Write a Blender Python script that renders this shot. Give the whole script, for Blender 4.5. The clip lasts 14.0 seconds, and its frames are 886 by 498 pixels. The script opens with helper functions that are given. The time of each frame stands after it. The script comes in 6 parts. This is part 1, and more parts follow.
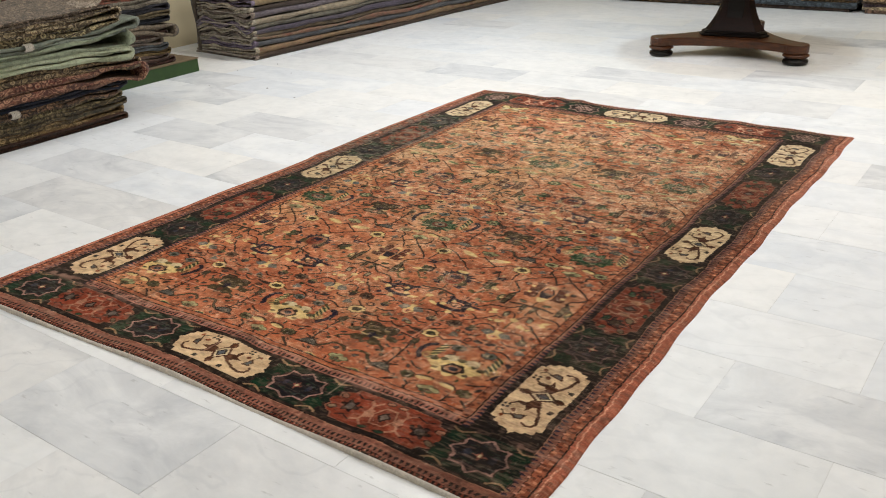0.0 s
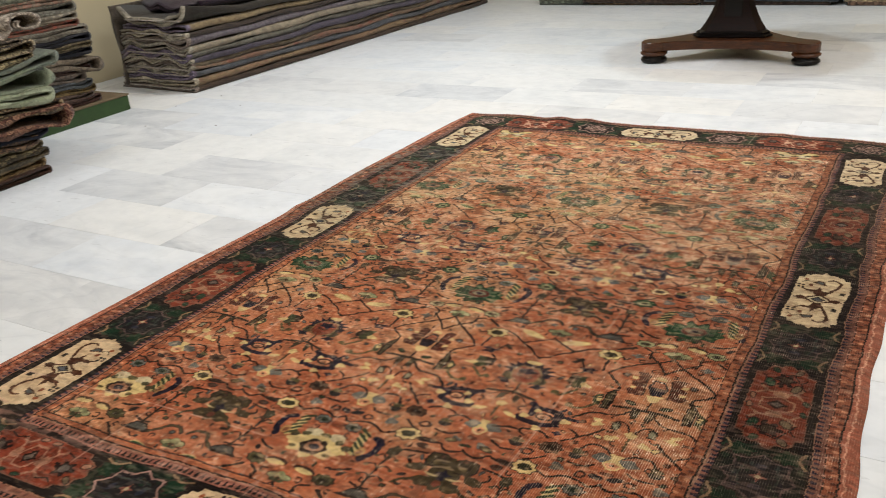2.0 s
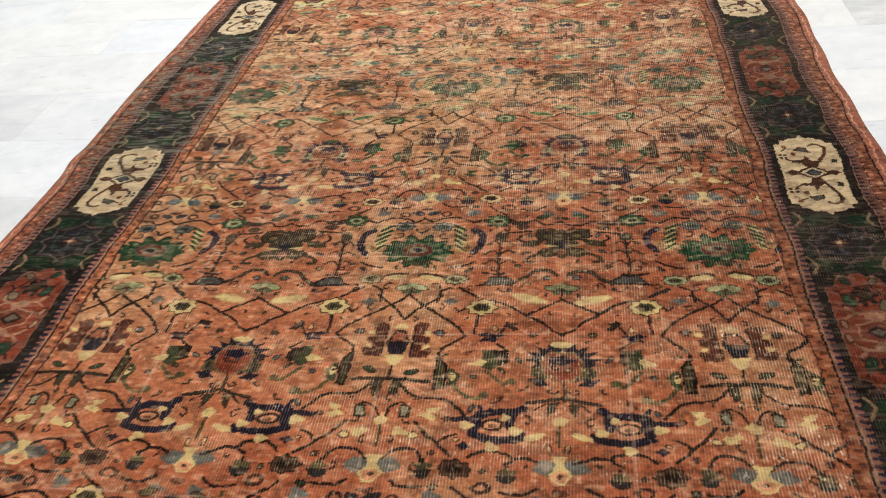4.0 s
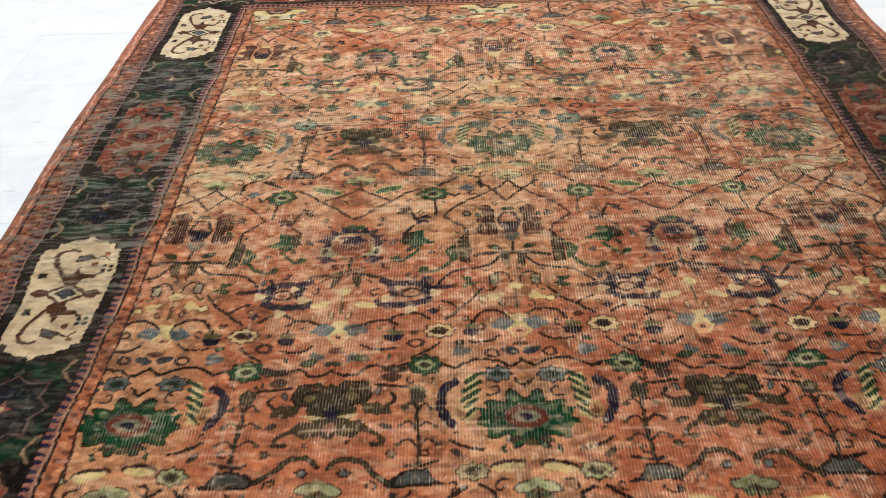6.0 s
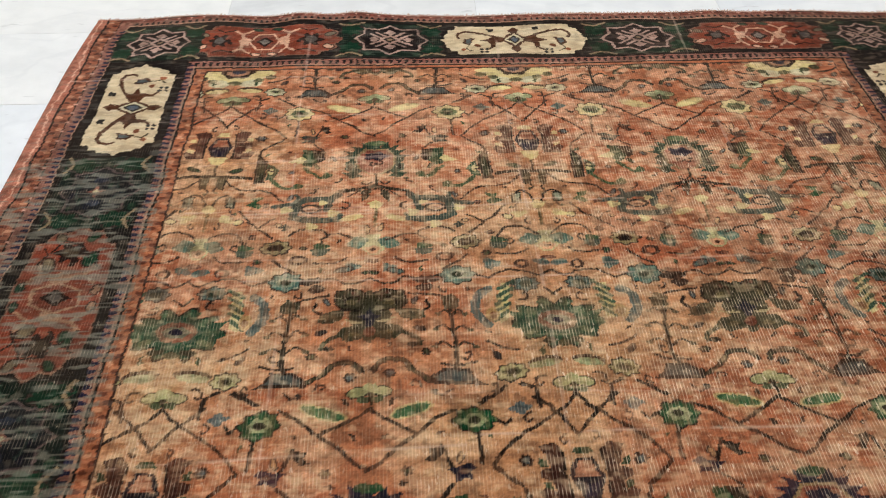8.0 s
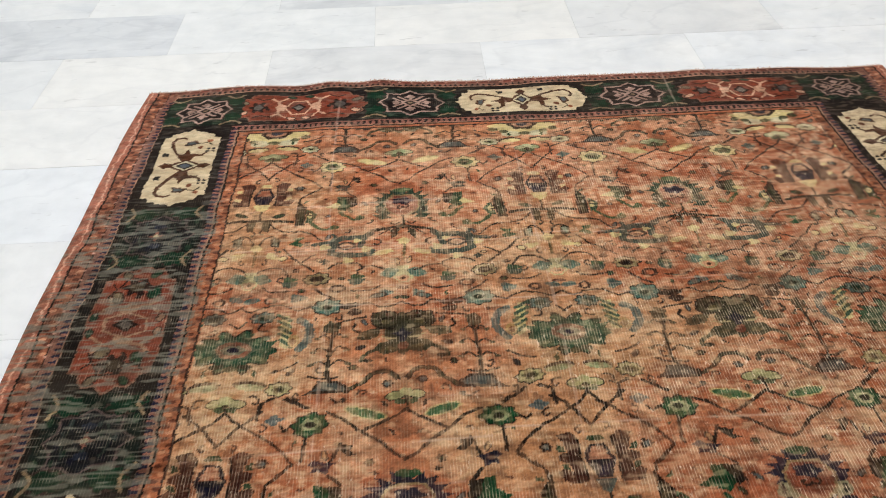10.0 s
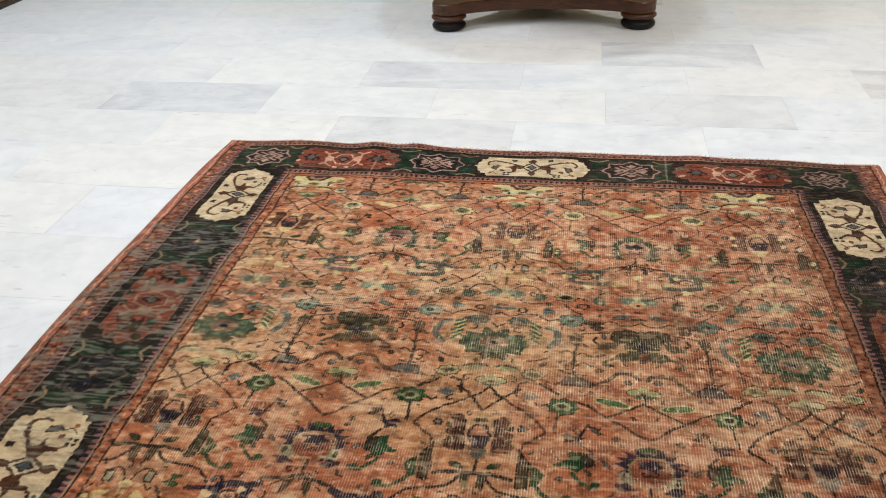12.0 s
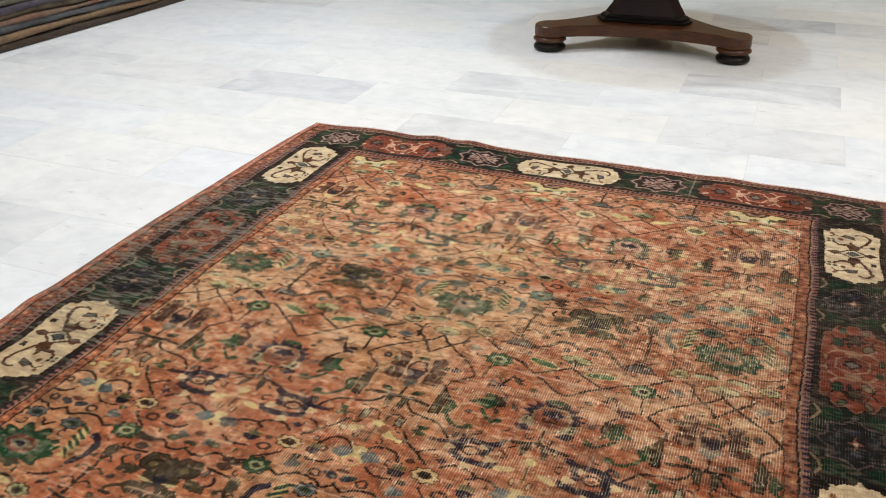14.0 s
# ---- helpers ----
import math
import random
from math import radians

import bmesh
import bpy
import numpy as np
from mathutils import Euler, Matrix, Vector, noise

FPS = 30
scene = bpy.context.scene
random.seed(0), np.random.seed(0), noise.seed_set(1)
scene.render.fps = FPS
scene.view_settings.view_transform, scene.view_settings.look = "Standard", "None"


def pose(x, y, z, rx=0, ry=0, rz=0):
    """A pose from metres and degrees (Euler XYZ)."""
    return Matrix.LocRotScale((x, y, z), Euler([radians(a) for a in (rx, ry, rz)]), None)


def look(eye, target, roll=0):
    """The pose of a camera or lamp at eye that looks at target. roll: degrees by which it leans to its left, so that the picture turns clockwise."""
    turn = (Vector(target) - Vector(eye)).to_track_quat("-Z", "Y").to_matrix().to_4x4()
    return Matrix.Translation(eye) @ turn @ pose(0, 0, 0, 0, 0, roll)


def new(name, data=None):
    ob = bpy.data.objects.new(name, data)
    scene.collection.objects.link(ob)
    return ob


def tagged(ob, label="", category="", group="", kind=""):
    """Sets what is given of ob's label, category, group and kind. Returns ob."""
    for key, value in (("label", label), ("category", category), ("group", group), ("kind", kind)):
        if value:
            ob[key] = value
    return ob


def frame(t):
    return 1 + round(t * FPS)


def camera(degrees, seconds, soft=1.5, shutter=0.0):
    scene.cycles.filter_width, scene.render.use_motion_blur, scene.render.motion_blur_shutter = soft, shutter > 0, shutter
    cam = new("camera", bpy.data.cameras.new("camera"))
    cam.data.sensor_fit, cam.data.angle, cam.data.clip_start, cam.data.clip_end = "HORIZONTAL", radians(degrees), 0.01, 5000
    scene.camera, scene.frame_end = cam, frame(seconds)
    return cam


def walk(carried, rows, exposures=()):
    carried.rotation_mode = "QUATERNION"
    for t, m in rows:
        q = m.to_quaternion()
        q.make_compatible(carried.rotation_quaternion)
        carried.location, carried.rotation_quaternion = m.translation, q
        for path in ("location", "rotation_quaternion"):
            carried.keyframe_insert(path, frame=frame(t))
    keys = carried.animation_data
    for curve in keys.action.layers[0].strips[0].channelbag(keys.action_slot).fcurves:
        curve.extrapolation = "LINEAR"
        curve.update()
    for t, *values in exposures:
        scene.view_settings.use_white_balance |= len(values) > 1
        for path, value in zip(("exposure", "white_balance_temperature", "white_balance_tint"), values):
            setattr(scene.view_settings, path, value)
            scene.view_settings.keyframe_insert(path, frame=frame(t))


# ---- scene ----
cam = camera(54.1, 14.0, soft=1.0, shutter=0.2)
PATH = [
    (0, (2.558, -1.554, 1.201), (1.466, -0.089, 0.387), -2.7),
    (0.5, (2.369, -1.472, 1.176), (1.306, -0.004, 0.33), -3.8),
    (1, (2.225, -1.367, 1.129), (1.152, 0.101, 0.296), -5.3),
    (1.5, (2.046, -1.229, 1.115), (0.97, 0.264, 0.334), -5.7),
    (2, (1.892, -1.159, 1.108), (0.931, 0.405, 0.313), -4.8),
    (2.5, (1.664, -1.094, 1.128), (0.948, 0.566, 0.273), -5.1),
    (3, (1.512, -0.992, 1.111), (0.974, 0.69, 0.173), -6.0),
    (3.2, (1.447, -0.914, 1.108), (0.941, 0.745, 0.111), -6.8),
    (5.3, (0.755, -0.307, 1.004), (0.753, 1.254, -0.247), -1.5),
    (5.5, (0.744, -0.223, 1.006), (0.724, 1.335, -0.247), -2.1),
    (6, (0.719, -0.075, 1.01), (0.674, 1.486, -0.24), -2.6),
    (6.5, (0.642, 0.101, 1.013), (0.671, 1.653, -0.249), -1.4),
    (7, (0.581, 0.265, 1.012), (0.689, 1.771, -0.3), -0.2),
    (7.5, (0.595, 0.434, 0.992), (0.683, 1.921, -0.342), -0.2),
    (8, (0.581, 0.633, 1.031), (0.65, 2.085, -0.343), 0.4),
    (10.3, (0.549, 0.36, 1.098), (0.607, 1.954, -0.109), -2.0),
    (10.5, (0.567, 0.317, 1.106), (0.644, 1.921, -0.086), -1.7),
    (11, (0.715, 0.249, 1.1), (0.702, 1.896, -0.034), -1.1),
    (11.5, (0.875, 0.176, 1.105), (0.659, 1.862, 0.052), -2.3),
    (12, (0.965, 0.075, 1.107), (0.667, 1.772, 0.093), -2.1),
    (12.5, (1.063, -0.096, 1.112), (0.709, 1.605, 0.121), -1.0),
    (13, (1.142, -0.172, 1.138), (0.733, 1.534, 0.178), -0.8),
    (13.5, (1.282, -0.152, 1.137), (0.767, 1.541, 0.206), -0.5),
    (14, (1.429, -0.099, 1.078), (0.76, 1.538, 0.144), -0.6),
]
walk(cam, [(t, look(eye, target, roll)) for t, eye, target, roll in PATH], [(0, 0.13, 6500, 10), (1, 0.17, 6500, 10), (2, 0.05, 6500, 10), (3, 0.14, 6500, 10), (5.5, 0.18, 6080, 10), (7, 0.17, 6120, 10), (7.5, 0.33, 6120, 10), (8, -0.10, 6260, 10), (8.2, -0.12, 6280, 10), (10.5, -0.10, 6280, 10), (12.5, -0.04, 6280, 10), (14, 0.04, 6330, 10)])

# ---- light ----
FLOOR = -0.008  # the rug's pile lies at z = 0

world = bpy.data.worlds.new("world")
world.use_nodes = True
world.node_tree.nodes["Background"].inputs[0].default_value = (0.85, 0.92, 1.0, 1)
world.node_tree.nodes["Background"].inputs[1].default_value = 0.1
scene.world = world


def lin(r, g, b, k=1.0):
    """Linear colour from 8-bit display values."""
    f = lambda c: ((c / 255 + 0.055) / 1.055) ** 2.4 if c > 10 else c / 255 / 12.92
    return (f(r) * k, f(g) * k, f(b) * k)


def ceiling_lamp(x, y, sx, sy, watts, colour):
    lamp = bpy.data.lights.new("ceiling_light", "AREA")
    lamp.shape, lamp.size, lamp.size_y, lamp.energy, lamp.color = "RECTANGLE", sx, sy, watts, colour
    ob = new("ceiling_light_source", lamp)
    ob.matrix_basis = pose(x, y, 2.93)
    return ob


PANELS = [(-1.95, 0.3, 20), (-1.0, 3.3, 49), (0.8, -1.6, 17), (0.8, 1.4, 28), (0.78, 4.05, 18), (3.0, 0.2, 8), (3.0, 3.2, 48)]
for px, py, watts in PANELS:
    size = 0.2 if py == 4.05 else 0.6
    colour = (0.74, 0.90, 1.0) if py == 4.05 else (1.0, 0.925, 0.86) if (px, py) == (3.0, 3.2) else (0.97, 0.985, 1.0) if px < 0 else (0.98, 0.985, 1.0)
    ceiling_lamp(px, py, size, size, watts, colour)


# ---- materials ----
class Nodes:
    """A short way to wire a node material."""

    def __init__(self, name):
        self.mat = bpy.data.materials.new(name)
        self.mat.use_nodes = True
        self.tree = self.mat.node_tree
        self.bsdf = self.tree.nodes["Principled BSDF"]
        self.obj = self.add("ShaderNodeTexCoord").outputs["Object"]

    def add(self, kind, **values):
        node = self.tree.nodes.new(kind)
        for key, value in values.items():
            if key in node.inputs:
                self.set(node.inputs[key], value)
        return node

    def set(self, socket, value):
        if isinstance(value, bpy.types.NodeSocket):
            self.tree.links.new(value, socket)
        else:
            socket.default_value = value if not (isinstance(value, tuple) and len(value) == 3 and socket.type == "RGBA") else (*value, 1)

    def noise(self, scale, detail=4.0, rough=0.55, vector=None, distort=0.0):
        return self.add("ShaderNodeTexNoise", Vector=vector or self.obj, Scale=scale, Detail=detail, Roughness=rough, Distortion=distort).outputs["Fac"]

    def stretch(self, sx, sy, sz, vector=None, rz=0.0):
        m = self.add("ShaderNodeMapping", Vector=vector or self.obj, Scale=(sx, sy, sz))
        m.inputs["Rotation"].default_value = (0, 0, rz)
        return m.outputs["Vector"]

    def ramp(self, fac, *stops):
        node = self.add("ShaderNodeValToRGB", Fac=fac)
        while len(node.color_ramp.elements) < len(stops):
            node.color_ramp.elements.new(0.5)
        for element, (at, colour) in zip(node.color_ramp.elements, stops):
            element.position = at
            element.color = (*colour, 1) if isinstance(colour, tuple) else (colour, colour, colour, 1)
        return node.outputs["Color"]

    def mix(self, fac, a, b, kind="MIX"):
        node = self.add("ShaderNodeMix")
        node.data_type, node.blend_type = "RGBA", kind
        self.set(node.inputs[0], fac)
        self.set(node.inputs[6], a)
        self.set(node.inputs[7], b)
        return node.outputs[2]

    def math(self, op, a, b=0.0):
        node = self.add("ShaderNodeMath")
        node.operation = op
        self.set(node.inputs[0], a)
        self.set(node.inputs[1], b)
        return node.outputs[0]

    def bump(self, height, strength, distance):
        node = self.add("ShaderNodeBump", Height=height, Strength=strength, Distance=distance)
        self.set(self.bsdf.inputs["Normal"], node.outputs[0])

    def done(self, colour, rough=0.6, spec=0.5, metal=0.0):
        self.set(self.bsdf.inputs["Base Color"], colour)
        self.set(self.bsdf.inputs["Roughness"], rough)
        self.set(self.bsdf.inputs["Specular IOR Level"], spec)
        self.set(self.bsdf.inputs["Metallic"], metal)
        return self.mat


def marble(name, light, grey, amount):
    """White marble with clouds, thin veins and small pits; each tile has a tint of its own."""
    n = Nodes(name)
    info = n.add("ShaderNodeObjectInfo")
    shift = n.add("ShaderNodeVectorMath")
    shift.operation = "MULTIPLY_ADD"
    n.set(shift.inputs[0], info.outputs["Location"])
    shift.inputs[1].default_value = (3.1, 5.3, 1.0)
    n.set(shift.inputs[2], n.obj)
    at = shift.outputs[0]
    clouds = n.noise(2.4, 6, 0.62, n.stretch(0.9, 1.7, 1, at, 0.16), 1.0)
    patch = n.noise(0.9, 3, 0.5, at)
    haze = n.math("MULTIPLY", n.ramp(clouds, (0.40, 0.0), (0.68, 1.0)), n.ramp(patch, (0.35, 0.15), (0.65, amount)))
    colour = n.mix(haze, light, grey)
    veins = n.add("ShaderNodeTexWave", Vector=n.stretch(1, 1.6, 1, at, 0.9), Scale=1.3, Distortion=16.0, Detail=4.0)
    veins.inputs["Detail Scale"].default_value = 1.6
    colour = n.mix(n.math("MULTIPLY", n.ramp(veins.outputs["Fac"], (0.0, 1.0), (0.06, 0.0)), n.math("MULTIPLY", clouds, amount * 0.18)), colour, lin(150, 155, 165))
    pits = n.noise(30, 3, 0.6, n.stretch(0.45, 1.7, 1, at))
    colour = n.mix(n.ramp(pits, (0.66, 0.0), (0.74, 0.30)), colour, lin(128, 128, 126))
    mottle = n.noise(14, 4, 0.6, at)
    colour = n.mix(n.ramp(mottle, (0.40, 0.0), (0.72, 0.16)), colour, lin(176, 180, 184))
    tint = n.ramp(info.outputs["Random"], (0.0, (0.935, 0.943, 0.955)), (0.25, (0.972, 0.977, 0.982)), (0.6, (1, 1, 1)), (1.0, (1.0, 0.985, 0.963)))
    colour = n.mix(1.0, colour, tint, "MULTIPLY")
    n.bump(n.math("ADD", pits, n.noise(9, 3)), 0.06, 0.002)
    return n.done(colour, n.ramp(clouds, (0.3, 0.30), (0.7, 0.42)), 0.4)


def plaster(name, colour):
    n = Nodes(name)
    shade = n.noise(1.4, 5)
    grain = n.noise(60, 3)
    n.bump(grain, 0.15, 0.002)
    return n.done(n.mix(n.ramp(shade, (0.35, 0.0), (0.75, 1.0)), colour, tuple(c * 0.88 for c in colour)), 0.75, 0.3)


def wood(name, dark, light, rough=0.28, spec=0.5):
    n = Nodes(name)
    grain = n.noise(11, 6, 0.6, n.stretch(1, 1, 9), 1.4)
    fine = n.noise(90, 4, 0.6, n.stretch(1, 1, 12))
    colour = n.mix(n.ramp(grain, (0.3, 0.0), (0.75, 1.0)), dark, light)
    colour = n.mix(n.ramp(fine, (0.45, 0.0), (0.7, 0.4)), colour, tuple(c * 0.5 for c in dark))
    n.bump(fine, 0.08, 0.001)
    return n.done(colour, n.ramp(grain, (0.3, rough), (0.8, rough + 0.14)), spec)


def carpet_stuff(name, base, accent, dark, scale=36.0, stripe=0.5):
    """Worn knotted carpet seen from its side or back: mottled pattern, woven ribs, dust."""
    n = Nodes(name)
    info = n.add("ShaderNodeObjectInfo")
    shift = n.add("ShaderNodeVectorMath")
    shift.operation = "MULTIPLY_ADD"
    n.set(shift.inputs[0], n.obj)
    shift.inputs[1].default_value = (1, 1, 1)
    n.set(shift.inputs[2], info.outputs["Location"])
    at = shift.outputs[0]
    cells = n.add("ShaderNodeTexVoronoi", Vector=n.stretch(1, 1, 1.6, at), Scale=scale, Randomness=0.85)
    colour = n.mix(n.ramp(cells.outputs["Distance"], (0.20, 1.0), (0.34, 0.0)), base, accent)
    bands = n.noise(2.1, 3, 0.5, at)
    colour = n.mix(n.math("MULTIPLY", n.ramp(bands, (0.45, 0.0), (0.62, 1.0)), stripe), colour, accent)
    speck = n.noise(85, 3, 0.7, n.stretch(1, 0.6, 1, at))
    if scale > 20:  # winding vines, ringed flowers and palmettes on a darker ground
        colour = n.mix(n.ramp(n.noise(scale * 0.35, 3, 0.5, at), (0.42, 0.75), (0.60, 0.0)), colour, dark)
        vines = n.math("FRACT", n.math("MULTIPLY", n.noise(scale * 0.42, 2, 0.45, n.stretch(1, 1, 1.3, at), 0.8), 7.0))
        colour = n.mix(n.ramp(vines, (0.0, 0.0), (0.10, 0.9), (0.26, 0.9), (0.36, 0.0)), colour, tuple(min(1.0, c * 1.45) for c in accent))
        bloom = n.add("ShaderNodeTexVoronoi", Vector=n.stretch(1, 1, 1.25, at), Scale=scale * 0.60, Randomness=0.8)
        colour = n.mix(n.ramp(bloom.outputs["Distance"], (0.10, 0.9), (0.15, 0.0), (0.20, 0.0), (0.25, 0.9), (0.33, 0.9), (0.38, 0.0)), colour, tuple(min(1.0, c * 1.5) for c in accent))
        colour = n.mix(n.ramp(bloom.outputs["Distance"], (0.38, 0.0), (0.43, 0.85), (0.48, 0.85), (0.54, 0.0)), colour, dark)
        colour = n.mix(n.ramp(speck, (0.50, 0.0), (0.64, 0.35)), colour, tuple(min(1.0, c * 1.3) for c in accent))
        colour = n.mix(n.ramp(speck, (0.36, 0.5), (0.46, 0.0)), colour, dark)
    else:
        colour = n.mix(n.ramp(speck, (0.47, 0.0), (0.62, 0.55)), colour, tuple(min(1.0, c * 1.35) for c in accent))
        colour = n.mix(n.ramp(speck, (0.36, 0.6), (0.46, 0.0)), colour, dark)
    lines = n.noise(scale * 1.5, 3, 0.6, at, 1.2)
    colour = n.mix(n.ramp(lines, (0.50, 0.0), (0.60, 0.4)), colour, dark)
    wool = n.noise(240, 2, 0.7, at)
    colour = n.mix(n.ramp(wool, (0.35, 0.45), (0.6, 0.0)), colour, tuple(c * 0.55 for c in base))
    n.bump(n.math("ADD", wool, n.math("MULTIPLY", lines, 0.8)), 0.5, 0.004)
    n.bsdf.inputs["Sheen Weight"].default_value = 0.15
    return n.done(colour, 0.92, 0.15)


def plain(name, colour, rough=0.6, scale=30.0, vary=0.2, bump=0.1, spec=0.4):
    n = Nodes(name)
    a, b = n.noise(scale, 4), n.noise(scale * 0.12, 3)
    c = n.mix(n.ramp(a, (0.35, 0.0), (0.7, 1.0)), colour, tuple(v * (1 - vary) for v in colour))
    c = n.mix(n.ramp(b, (0.4, 0.0), (0.7, 0.6)), c, tuple(v * (1 - vary * 1.4) for v in colour))
    n.bump(a, bump, 0.002)
    return n.done(c, rough, spec)


MARBLE = [
    marble("white_marble", lin(241, 243, 245), lin(214, 219, 226), 0.7),
    marble("clouded_marble", lin(234, 235, 236), lin(186, 189, 194), 1.1),
    marble("warm_marble", lin(243, 243, 242), lin(222, 224, 225), 0.6),
]
JOINT = plain("joint_mortar", lin(222, 222, 220), 0.8, 60)
WALL = plaster("cream_wall_paint", lin(200, 186, 154))
CEIL = plaster("white_ceiling_paint", lin(235, 235, 230))
MAHOGANY = wood("mahogany", lin(42, 22, 11), lin(102, 59, 30), 0.32, 0.35)
DARK_MAHOGANY = wood("dark_mahogany", lin(15, 8, 6), lin(42, 18, 10), 0.5, 0.2)
EBONISED = wood("ebonised_wood", lin(12, 9, 8), lin(24, 16, 13), 0.36, 0.25)
FELT = [carpet_stuff("felt_grey_edge", lin(*a), lin(*b), lin(58, 50, 48), 16.0, 0.8) for a, b in (((166, 155, 134), (196, 186, 166)), ((112, 99, 118), (142, 128, 146)), ((148, 140, 124), (180, 170, 152)), ((122, 109, 100), (156, 141, 128)))]
GREEN_PAINT = plain("green_paint", lin(50, 76, 35), 0.5, 20, 0.25)
COVER = plain("brown_board", lin(116, 98, 74), 0.7, 24, 0.25)
PANEL = plain("lamp_housing", lin(230, 230, 228), 0.5)
FRAYED = plain("frayed_cotton", lin(188, 178, 166), 0.9, 160, 0.35, 0.5, 0.1)
WOOL_FRINGE = plain("cotton_fringe", lin(224, 216, 204), 0.9, 200, 0.3, 0.5, 0.1)


# ---- building helpers ----
def part(name, bm, material, parent=None, label="", smooth=False):
    """Links a bmesh as one mesh object, under parent where one is given."""
    mesh = bpy.data.meshes.new(name)
    bm.to_mesh(mesh)
    bm.free()
    if smooth:
        mesh.polygons.foreach_set("use_smooth", [True] * len(mesh.polygons))
    mesh.materials.append(material)
    ob = new(name, mesh)
    if parent is not None:
        ob.parent = parent
    if label:
        ob["label"] = label
    return ob


def block(x0, x1, y0, y1, z0, z1, bevel=0.0, segments=2):
    bm = bmesh.new()
    bmesh.ops.create_cube(bm, size=1.0, matrix=Matrix.LocRotScale(((x0 + x1) / 2, (y0 + y1) / 2, (z0 + z1) / 2), None, (x1 - x0, y1 - y0, z1 - z0)))
    if bevel:
        bmesh.ops.bevel(bm, geom=bm.edges[:], offset=bevel, segments=segments, affect="EDGES", profile=0.6)
    return bm


def rings(sections, closed_ends=True):
    """A bmesh skinned through equal rings of points."""
    bm = bmesh.new()
    rows = [[bm.verts.new(p) for p in ring] for ring in sections]
    count = len(rows[0])
    for a, b in zip(rows, rows[1:]):
        for i in range(count):
            j = (i + 1) % count
            bm.faces.new((a[i], a[j], b[j], b[i]))
    if closed_ends:
        bm.faces.new(rows[0][::-1])
        bm.faces.new(rows[-1])
    bmesh.ops.recalc_face_normals(bm, faces=bm.faces[:])
    return bm


def lathe(profile, x, y, steps=28):
    return rings([[(x + r * math.cos(a), y + r * math.sin(a), z) for a in (2 * math.pi * i / steps for i in range(steps))] for r, z in profile])


# ---- the room ----
WEST, EAST, SOUTH, NORTH, TOP = -3.05, 4.6, -3.4, 6.9, 3.0
tagged(part("wall_west", block(WEST - 0.15, WEST, SOUTH, NORTH, FLOOR, TOP), WALL), "cream painted plaster wall behind the carpet stacks", "wall", kind="structure")
tagged(part("wall_east", block(EAST, EAST + 0.15, SOUTH, NORTH, FLOOR, TOP), WALL), "cream painted plaster wall", "wall", kind="structure")
tagged(part("wall_south", block(WEST - 0.15, EAST + 0.15, SOUTH - 0.15, SOUTH, FLOOR, TOP), WALL), "cream painted plaster wall", "wall", kind="structure")
tagged(part("wall_north", block(WEST - 0.15, EAST + 0.15, NORTH, NORTH + 0.15, FLOOR, TOP), WALL), "cream painted plaster wall", "wall", kind="structure")
tagged(part("ceiling", block(WEST - 0.15, EAST + 0.15, SOUTH - 0.15, NORTH + 0.15, TOP, TOP + 0.12), CEIL), "white painted ceiling", "ceiling", kind="structure")
for px, py, watts in PANELS:
    half = 0.2 if py == 4.05 else 0.32
    fixture = tagged(part("ceiling_light", block(px - half, px + half, py - half, py + half, 2.94, TOP, 0.006), PANEL), "square white ceiling light panel", "ceiling light", "ceiling lights")


# ---- the rug ----
RX0, RX1, RY0, RY1 = -0.165, 1.83, -0.405, 2.547  # outline of the pile
CREAM, CREAM2 = lin(212, 190, 150), lin(194, 178, 138)
SALMON, SALMON2, SALMON3 = lin(186, 104, 66), lin(204, 142, 98), lin(174, 88, 54)
OUTLINE, BROWN, RUST = lin(42, 28, 26), lin(96, 50, 36), lin(158, 68, 42)
NAVY, GREEN = lin(30, 30, 68), lin(8, 106, 56)
SLATE, GREY, CORAL = lin(46, 46, 52), lin(104, 110, 106), lin(186, 108, 82)
RIM, TOOTH = lin(84, 54, 42), lin(52, 48, 82)


